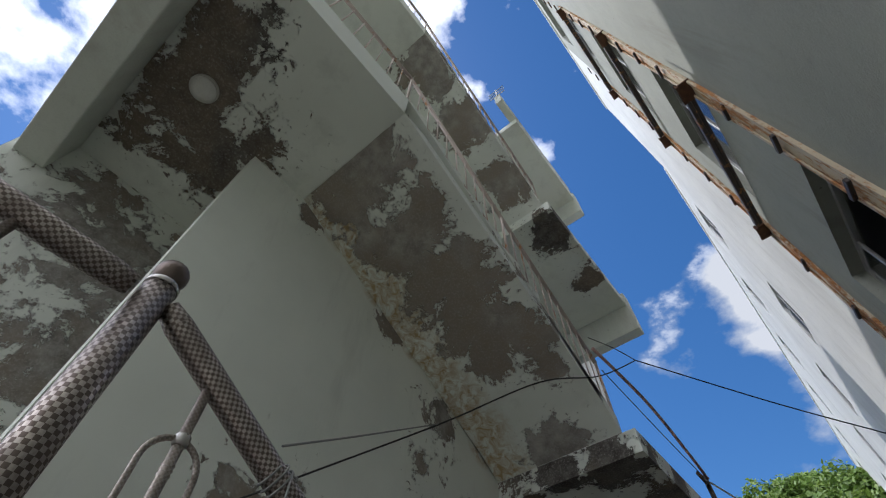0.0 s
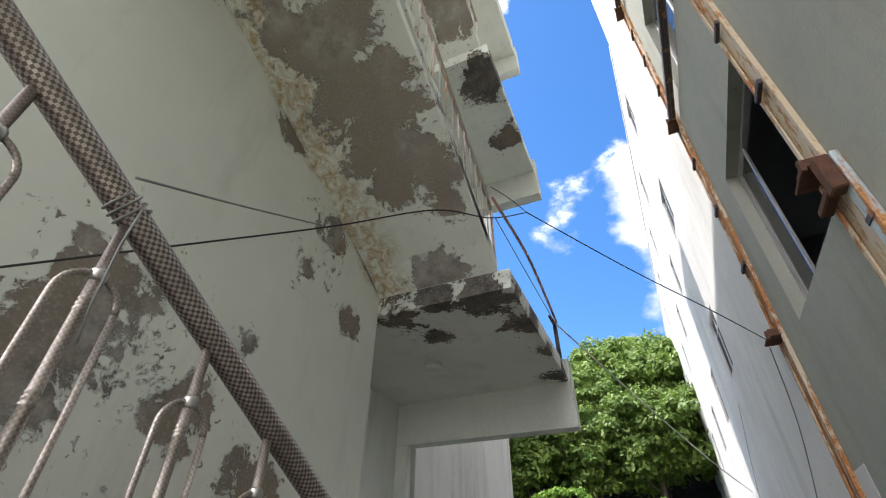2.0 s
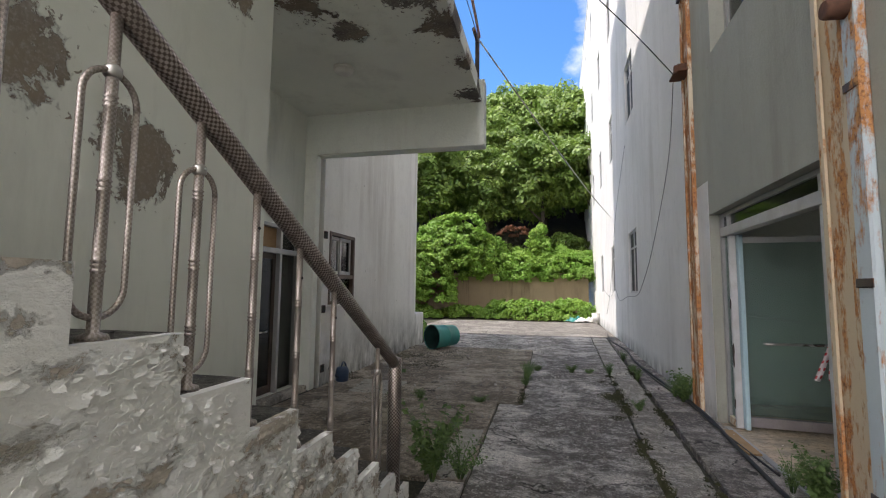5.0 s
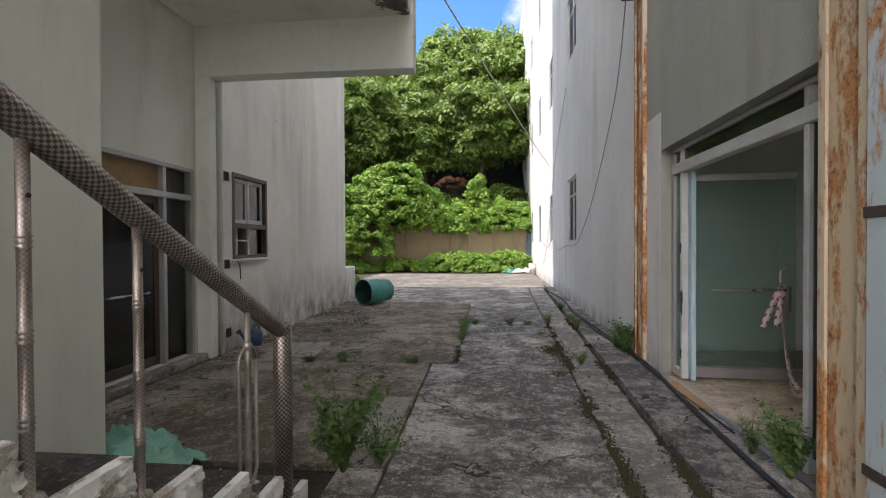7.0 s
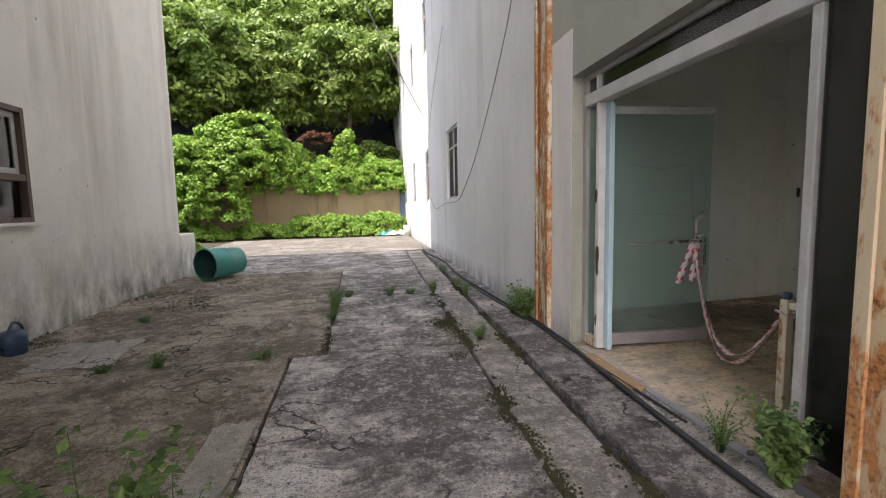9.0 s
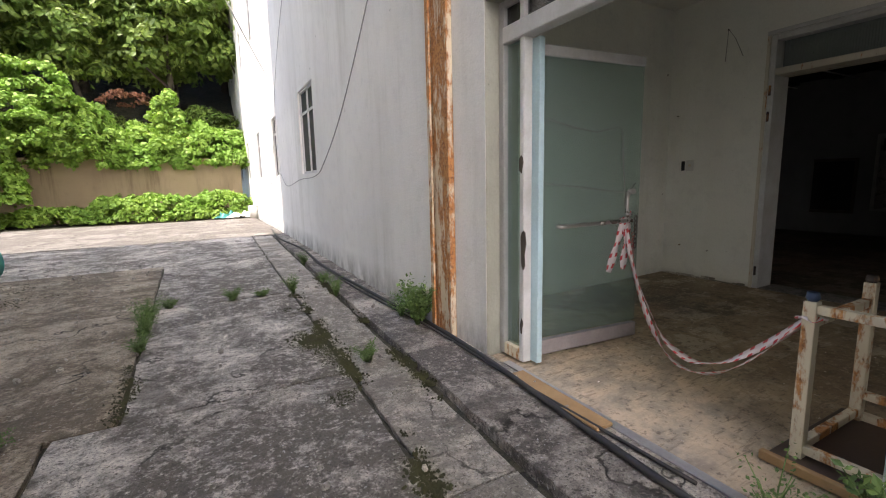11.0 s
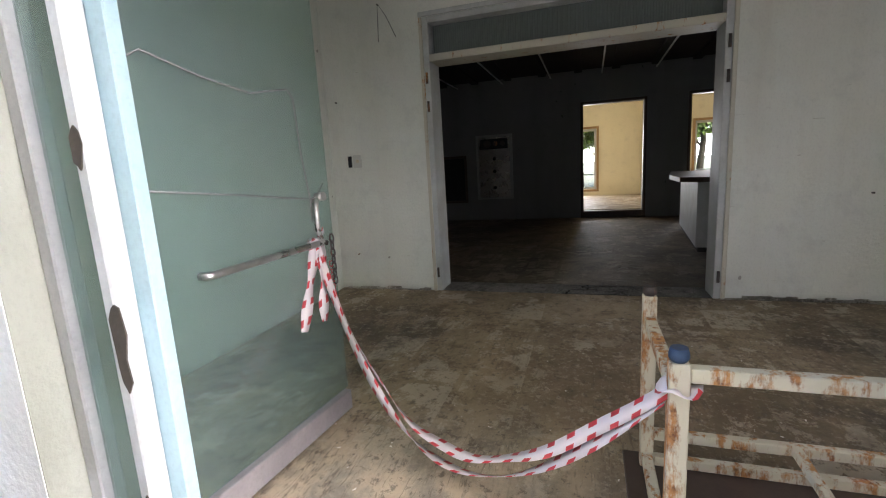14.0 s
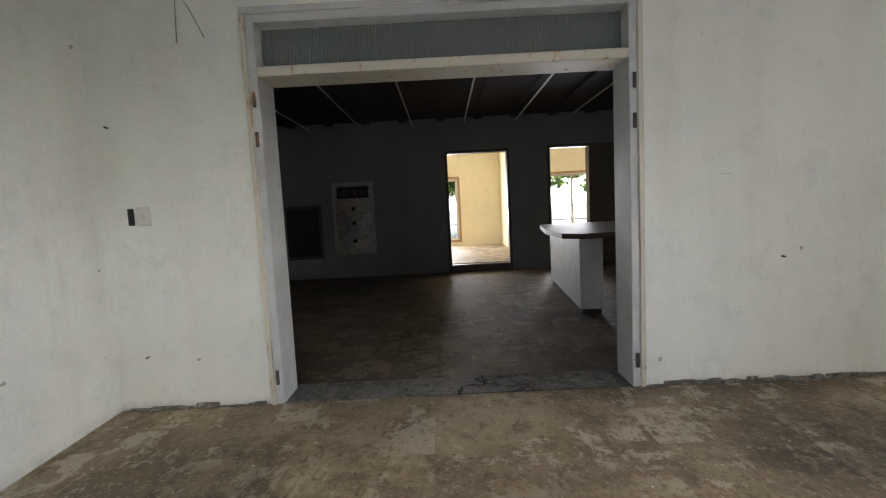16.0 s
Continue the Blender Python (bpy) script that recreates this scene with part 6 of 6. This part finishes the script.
wc = thing("watering_can", "dark blue plastic watering can", "watering can")
o = Vector((-3.30, 7.62, 0.0))
part("body", tube([o + Vector((0, 0, z)) for z in (0.0, 0.01, 0.16, 0.21, 0.225)], [0.085, 0.10, 0.105, 0.085, 0.05], 18), M_NAVY, wc)
part("spout", tube([o + Vector((-0.03, -0.08, 0.06)), o + Vector((-0.05, -0.17, 0.12)), o + Vector((-0.06, -0.26, 0.22))], [0.022, 0.018, 0.014], 10), M_NAVY, wc)
part("rose", tube([o + Vector((-0.06, -0.26, 0.215)), o + Vector((-0.065, -0.29, 0.245))], [0.015, 0.035], 12), M_NAVY, wc)
part("handle", tube(bezier([o + Vector((0, -0.05, 0.21)), o + Vector((0, 0.02, 0.29)), o + Vector((0, 0.12, 0.24)), o + Vector((0, 0.14, 0.12)), o + Vector((0, 0.10, 0.06))], 6), 0.012, 8), M_NAVY, wc)


def crumpled(name, label, cat, cx, cy, w, d, h, mat, seed, z=0.0):
    """A heap of cloth: a thin sheet thrown into folds."""
    t = thing(name, label, cat)
    bm, n = bmesh.new(), 26
    g = []
    for i in range(n + 1):
        row = []
        for j in range(n + 1):
            u, v = i / n * 2 - 1, j / n * 2 - 1
            edge = max(0.0, 1 - (u * u + v * v) ** 0.9)
            f = noise.noise((u * 2.6 + seed, v * 2.6, seed)) + 0.6 * noise.noise((u * 7 + seed, v * 7, 2.0)) + 0.35 * noise.noise((u * 15, v * 15, seed))
            r = 1 + 0.25 * noise.noise((math.atan2(v, u) * 1.5, seed, 5.0))
            row.append(bm.verts.new((cx + u * w * r, cy + v * d * r, z + 0.012 + h * max(0.0, 0.5 * edge + 0.55 * f * (0.3 + edge)))))
        g.append(row)
    for i in range(n):
        for j in range(n):
            u, v = (i + 0.5) / n * 2 - 1, (j + 0.5) / n * 2 - 1
            if u * u + v * v < 0.95 + 0.35 * noise.noise((u * 3, v * 3, seed + 9)):
                bm.faces.new((g[i][j], g[i + 1][j], g[i + 1][j + 1], g[i][j + 1])).smooth = True
    ob = part("sheet", bm, mat, t)
    md = ob.modifiers.new("thickness", "SOLIDIFY")
    md.thickness = 0.004
    return t


crumpled("green_net", "crumpled pale green construction net", "net", -2.62, 4.55, 0.34, 0.24, 0.17, M_NET, 1.3)
crumpled("green_net", "torn strip of green construction net", "net", -2.16, 4.36, 0.24, 0.15, 0.13, M_NET, 4.1)
crumpled("white_rag", "dirty white rag on the lower steps", "rag", -1.5, 3.84, 0.2, 0.11, 0.09, M_LAMPW, 6.2, 0.127)
crumpled("white_rag", "dirty white rag on the lower steps", "rag", -1.42, 3.54, 0.16, 0.11, 0.08, M_LAMPW, 8.2, 0.301)
crumpled("white_rag", "pale heap of plastic sheeting by the far wall", "sheeting", 1.7, 22.9, 0.55, 0.35, 0.35, M_LAMPW, 3.3)
crumpled("green_net", "teal sheet in the rubbish heap", "net", 1.15, 23.2, 0.4, 0.3, 0.3, M_TEAL, 5.5)
line_thing("white_rope", "frayed white rope on the bottom step", "rope", [(-1.35, 3.60, 0.318), (-1.2, 3.62, 0.318), (-1.15, 3.715, 0.20), (-1.20, 3.80, 0.143), (-1.32, 3.78, 0.143)], 0.014, M_LAMPW, 8, 8)
bk = thing("plastic_bucket", "grey bucket beside the far facade", "bucket")
part("pail", tube([(2.05, 22.3, 0.0), (2.05, 22.3, 0.42), (2.05, 22.3, 0.43), (2.05, 22.3, 0.4)], [0.15, 0.2, 0.19, 0.17], 18), M_LAMPW, bk)
part("lid", tube([(2.05, 22.3, 0.43), (2.05, 22.3, 0.46)], 0.205, 18), M_LAMPW, bk)

# crumbs of mortar and grit on the slabs
rnd = random.Random(3)
bm = bmesh.new()
for i in range(900):
    x, y = rnd.uniform(-3.3, 1.7), rnd.uniform(2.5, 13.0)
    if x < -1.0 and y < 4.6:
        continue
    s = rnd.choice((0.006, 0.008, 0.012, 0.02)) * rnd.uniform(0.6, 1.4)
    z = 0.045 if x > 1.3 else 0.012
    bmesh.ops.create_icosphere(bm, subdivisions=1, radius=s, matrix=Matrix.Translation((x, y, z)) @ Euler((rnd.random() * 3, rnd.random() * 3, 0)).to_matrix().to_4x4() @ Matrix.Diagonal((1, 0.8, 0.5, 1)))
tagged(obj("grit", bm, M_STRIP), "crumbs of mortar and grit on the slabs", "grit", "", "stuff")

# ---- plants ----


def leaf_mesh(name, pts, normals, sizes, mat, seed=0, narrow=0.55):
    """Many small pointed leaves, each a folded pair of triangles, as one mesh."""
    r = np.random.RandomState(seed)
    n = len(pts)
    nrm = normals + r.normal(0, 0.55, (n, 3))
    nrm /= np.linalg.norm(nrm, axis=1, keepdims=True) + 1e-9
    rv = r.normal(0, 1, (n, 3))
    a = np.cross(nrm, rv)
    a /= np.linalg.norm(a, axis=1, keepdims=True) + 1e-9
    b = np.cross(nrm, a)
    s = sizes[:, None]
    v = np.stack([pts - a * s, pts - b * s * narrow + nrm * s * 0.12, pts + a * s, pts + b * s * narrow + nrm * s * 0.12], 1).reshape(-1, 3)
    me = bpy.data.meshes.new(name)
    f = np.arange(n)[:, None] * 4
    faces = np.concatenate([f + [0, 1, 2], f + [0, 2, 3]], 0)
    me.from_pydata(v.tolist(), [], faces.tolist())
    me.materials.append(mat)
    return me


def clump_points(centers, radii, per, seed, flat=0.8):
    """Leaf places on the outside of many small clumps."""
    r = np.random.RandomState(seed)
    P, N = [], []
    for c, rad in zip(centers, radii):
        d = r.normal(0, 1, (per, 3))
        d[:, 2] = np.abs(d[:, 2]) * 0.9 - 0.25
        d /= np.linalg.norm(d, axis=1, keepdims=True)
        P.append(np.asarray(c) + d * rad * r.uniform(0.55, 1.05, (per, 1)) * [1, 1, flat])
        N.append(d + [0, 0, 0.5])
    return np.concatenate(P), np.concatenate(N)


def crown_centers(n, rx, rz, seed):
    r = np.random.RandomState(seed)
    d = r.normal(0, 1, (n, 3))
    d /= np.linalg.norm(d, axis=1, keepdims=True)
    rad = r.uniform(0.45, 1.0, (n, 1)) ** 0.6
    lump = np.array([[1 + 0.3 * noise.noise((q[0] * 1.6 + seed, q[1] * 1.6, q[2] * 1.6))] for q in d])
    return d * rad * lump * [rx, rx, rz]


tree_meshes = []
for v in range(4):
    c = crown_centers(95, 2.5, 2.2, 20 + v) + [0, 0, 5.0]
    P, N = clump_points(c, np.random.RandomState(v).uniform(0.45, 0.9, 95), 150, 40 + v)
    tree_meshes.append(leaf_mesh("crown", P, N, np.random.RandomState(v + 9).uniform(0.10, 0.19, len(P)), M_LEAF, v))
bm = tube([(0, 0, -0.6), (0.05, 0, 1.2), (-0.05, 0.08, 2.6), (0.02, 0.0, 4.2), (0, 0, 5.8)], [0.2, 0.16, 0.13, 0.09, 0.03], 10)
for k in range(6):
    a, z = k * 1.1, 2.4 + 0.45 * k
    tube([(0, 0, z), (0.8 * math.cos(a), 0.8 * math.sin(a), z + 0.6), (1.7 * math.cos(a), 1.7 * math.sin(a), z + 1.3)], [0.07, 0.045, 0.015], 7, bm)
trunk_ob = obj("trunk", bm, M_BARK)
trunk_mesh = trunk_ob.data
bpy.data.objects.remove(trunk_ob)


def hill_z(x, y):
    return 2.3 + max(0.0, y - 26.2) * 0.60 + 0.6 * noise.noise((x * 0.12, y * 0.12, 1.0))


hm = bmesh.new()
nx, ny = 40, 24
g = [[hm.verts.new((-60 + 3.2 * i, 25.6 + 1.9 * j, hill_z(-60 + 3.2 * i, 25.6 + 1.9 * j) if j else 2.3)) for j in range(ny + 1)] for i in range(nx + 1)]
for i in range(nx):
    for j in range(ny):
        hm.faces.new((g[i][j], g[i + 1][j], g[i + 1][j + 1], g[i][j + 1]))
structure("hillside", hm, M_EARTH, "dark wooded slope behind the yard", True, category="hill")


def tree(x, y, z, s, rot, v, group="hill trees"):
    t = thing("tree", "broad-leaved tree with a dense green crown", "tree", group, pose(x, y, z, 0, 0, rot))
    t.scale = (s, s, s * 1.05)
    for nm, me in (("trunk", trunk_mesh), ("crown", tree_meshes[v])):
        o_ = new(nm, me)
        o_.parent = t
    return t


rnd = random.Random(11)
row = 0
for y in (28.0, 31.0, 34.2, 37.6, 41.5):
    x = -17 - 1.6 * row + (row % 2) * 1.6
    while x < 12 + row * 2:
        if not (y < 30 and x > 4):
            xx, yy = x + rnd.uniform(-0.7, 0.7), y + rnd.uniform(-0.8, 0.8)
            tree(xx, yy, hill_z(xx, yy) - 0.4, rnd.uniform(0.85, 1.25), rnd.uniform(0, 360), rnd.randrange(4))
        x += 3.3
    row += 1
for x, y in ((21, 1), (22, 5.5), (20.5, 9), (25, 3), (24, -3)):
    tree(x, y, -0.6, rnd.uniform(0.8, 1.0), rnd.uniform(0, 360), rnd.randrange(4), "trees behind the building")


def mound(cx, cy, cz, rx, ry, rz, n, seed):
    r = np.random.RandomState(seed)
    d = r.normal(0, 1, (n, 3))
    d[:, 2] = np.abs(d[:, 2])
    d /= np.linalg.norm(d, axis=1, keepdims=True)
    lump = np.array([1 + 0.28 * noise.noise((q[0] * 2.4 + seed, q[1] * 2.4, q[2] * 2.4)) for q in d])[:, None]
    return np.array([cx, cy, cz]) + d * lump * [rx, ry, rz]


def greenery(name, label, cat, mounds, per, rad, size, mat, seed, flat=0.7, more=1.0):
    cs = np.concatenate([mound(*m[:6], int(m[6] * more), seed + i) for i, m in enumerate(mounds)])
    P, N = clump_points(cs, np.random.RandomState(seed).uniform(0.6, 1.1, len(cs)) * rad, per, seed, flat)
    keep = P[:, 2] > 0.02
    P, N = P[keep], N[keep]
    ob = new(name, leaf_mesh(name, P, N, np.random.RandomState(seed).uniform(0.6, 1.2, len(P)) * size, mat, seed, 0.7))
    return tagged(ob, label, cat, "", "stuff")


greenery("vine", "thick bright green creeper draped over the retaining wall", "creeper",
         [(-6.6, 23.9, 0.8, 1.7, 1.3, 3.1, 110, ), (-5.0, 25.0, 2.4, 2.2, 1.6, 2.9, 120), (-8.8, 24.6, 1.4, 2.2, 1.7, 3.2, 110), (-3.2, 25.8, 2.0, 1.7, 1.2, 1.9, 90), (-1.2, 25.9, 1.9, 1.5, 1.1, 1.55, 80),
          (0.6, 25.9, 2.0, 1.3, 1.0, 1.5, 70), (-0.5, 26.0, 2.4, 0.6, 0.6, 2.3, 30), (2.0, 26.0, 2.0, 1.2, 1.0, 1.3, 60), (-12.5, 25.2, 1.6, 2.6, 1.6, 2.8, 110), (-16.0, 25.6, 1.9, 2.4, 1.4, 2.4, 80)],
         75, 0.29, 0.085, M_VINE, 100, 0.95, 3.2)
greenery("undergrowth", "dense weeds along the foot of the wall", "weeds",
         [(-1.2, 23.9, 0.0, 2.1, 0.8, 0.85, 110), (1.0, 24.1, 0.0, 1.2, 0.8, 0.95, 70), (-4.2, 24.2, 0.0, 1.6, 0.6, 0.5, 60), (-7.5, 23.4, 0.0, 2.0, 1.0, 0.6, 70), (-4.3, 14.1, 0.0, 0.5, 0.7, 0.5, 40), (-10.5, 22.0, 0, 2.0, 1.6, 0.7, 70)],
         55, 0.19, 0.062, M_VINE, 200, 1.1, 2.4)
greenery("brush", "dark bushes at the edge of the wood", "bushes",
         [(-10, 28.0, 2.6, 3.0, 1.2, 1.6, 70), (-4.5, 28.2, 2.8, 3.0, 1.2, 1.6, 70), (1.0, 28.2, 2.8, 3.0, 1.2, 1.6, 70)], 110, 0.5, 0.085, M_LEAF, 300)
dry = greenery("dry_bush", "reddish dry bush among the trees", "bush", [(-2.0, 27.3, 4.6, 0.8, 0.5, 0.5, 22)], 40, 0.25, 0.06, plain("dry_leaves", (0.22, 0.09, 0.05), (0.3, 0.14, 0.08), 0.8), 330)


def weed(x, y, z, h, w, n, seed, label, mat=None, big=1.0):
    t = thing("weed", label, "weed", "alley weeds")
    r = random.Random(seed)
    st, P, N, S = bmesh.new(), [], [], []
    for i in range(n):
        a, l = r.uniform(0, 6.28), r.uniform(0.2, 1.0)
        top = Vector((w * l * math.cos(a), w * l * math.sin(a), h * r.uniform(0.55, 1.0)))
        tube([(x + 0.01 * math.cos(a), y + 0.01 * math.sin(a), z - 0.01), (x + top.x * 0.35, y + top.y * 0.35, z + top.z * 0.6), (x + top.x, y + top.y, z + top.z)], [0.004, 0.003, 0.0015], 5, st)
        for k in range(9):
            f = 0.25 + 0.75 * k / 8
            p = Vector((x + top.x * f * (0.35 + 0.65 * f), y + top.y * f * (0.35 + 0.65 * f), z + top.z * f))
            for q in range(4):
                d = Vector((r.uniform(-1, 1), r.uniform(-1, 1), r.uniform(-0.2, 0.6))).normalized()
                P.append(tuple(p + d * 0.028))
                N.append((d.x * 0.4, d.y * 0.4, 1.0))
                S.append(r.uniform(0.010, 0.021) * (1.3 - 0.5 * f) * (0.65 if h < 0.33 else 1.0) * big)
    tagged(part("stalk", st, M_WEED, t), kind="stuff")
    o_ = new("foliage", leaf_mesh("foliage", np.array(P), np.array(N), np.array(S), mat or M_WEED, seed))
    o_.parent = t


weed(-1.0, 4.35, 0.0, 0.55, 0.34, 20, 1, "leafy weed growing beside the newel post", None, 2.1)
weed(-0.80, 4.45, 0.0, 0.35, 0.25, 12, 2, "low weed in a slab joint")
weed(1.60, 7.45, 0.03, 0.40, 0.24, 36, 3, "bushy weed at the foot of the steel channel", None, 1.5)
weed(1.58, 7.75, 0.03, 0.22, 0.16, 10, 4, "low weed at the wall foot")
weed(1.62, 4.42, 0.03, 0.40, 0.18, 30, 5, "tall weed beside the entrance", None, 1.4)
weed(1.58, 4.72, 0.03, 0.3, 0.14, 10, 6, "low weed beside the entrance")
for i, (x, y, h) in enumerate(((-0.46, 8.1, 0.14), (-0.46, 8.45, 0.22), (-0.46, 8.7, 0.30), (-0.45, 9.0, 0.24), (-0.3, 9.42, 0.12), (0.3, 9.42, 0.14), (0.94, 9.4, 0.22), (1.33, 9.0, 0.24), (1.36, 9.6, 0.18), (0.6, 9.43, 0.08),
                               (-2.2, 6.87, 0.07), (-1.8, 6.87, 0.12), (-1.0, 6.88, 0.08), (-2.6, 8.6, 0.06), (1.45, 11.2, 0.2), (0.98, 7.0, 0.14))):
    weed(x, y, -0.01, h, 0.13, 16, 20 + i, "small weed in a slab joint")


def moss_strip(x0, y0, x1, y1, w, n, seed):
    """Many small crumbs of moss along a joint, thick in places and gone in others."""
    r = random.Random(seed)
    vs, fs = [], []
    for i in range(n):
        f = r.random()
        x, y = x0 + (x1 - x0) * f + r.gauss(0, w), y0 + (y1 - y0) * f + r.gauss(0, w)
        grow = noise.noise((x * 1.2, y * 1.5, seed * 3.7)) + 0.5 * noise.noise((x * 4, y * 4, seed)) + 0.3 * noise.noise((x * 15, y * 15, seed))
        if grow < -0.02:
            continue
        s_, a0 = r.uniform(0.004, 0.011) * (0.8 + 0.7 * grow), r.uniform(0, 6.28)
        z, b0 = 0.002 if x < 1.2 else 0.022 * r.random(), len(vs)
        vs.append((x, y, z + s_ * r.uniform(0.4, 1.0)))
        for j in range(5):
            q = s_ * r.uniform(0.7, 1.6)
            vs.append((x + q * math.cos(a0 + 1.2566 * j), y + q * math.sin(a0 + 1.2566 * j), z - 0.006))
        fs += [(b0, b0 + 1 + j, b0 + 1 + (j + 1) % 5) for j in range(5)]
    me = bpy.data.meshes.new("moss")
    me.from_pydata(vs, [], fs)
    me.materials.append(M_MOSS)
    tagged(new("moss", me), "crumbs of dark moss in the joints", "moss", "", "stuff")


moss_strip(-3.3, 7.4, -3.25, 12.0, 0.14, 3600, 1)
moss_strip(-2.9, 9.2, -2.2, 11.5, 0.35, 2700, 2)
moss_strip(strip_l(4.0), 4.0, strip_l(9.3), 9.3, 0.035, 6600, 3)
moss_strip(strip_r(4.0), 4.0, strip_r(10.0), 10.0, 0.028, 9600, 4)
moss_strip(-0.46, 6.9, -0.46, 9.4, 0.03, 1800, 5)
moss_strip(strip_l(6.0) - 0.08, 6.0, strip_l(8.8) - 0.1, 8.8, 0.07, 5400, 9)
moss_strip(1.5, 8.0, 1.6, 9.6, 0.08, 360, 6)
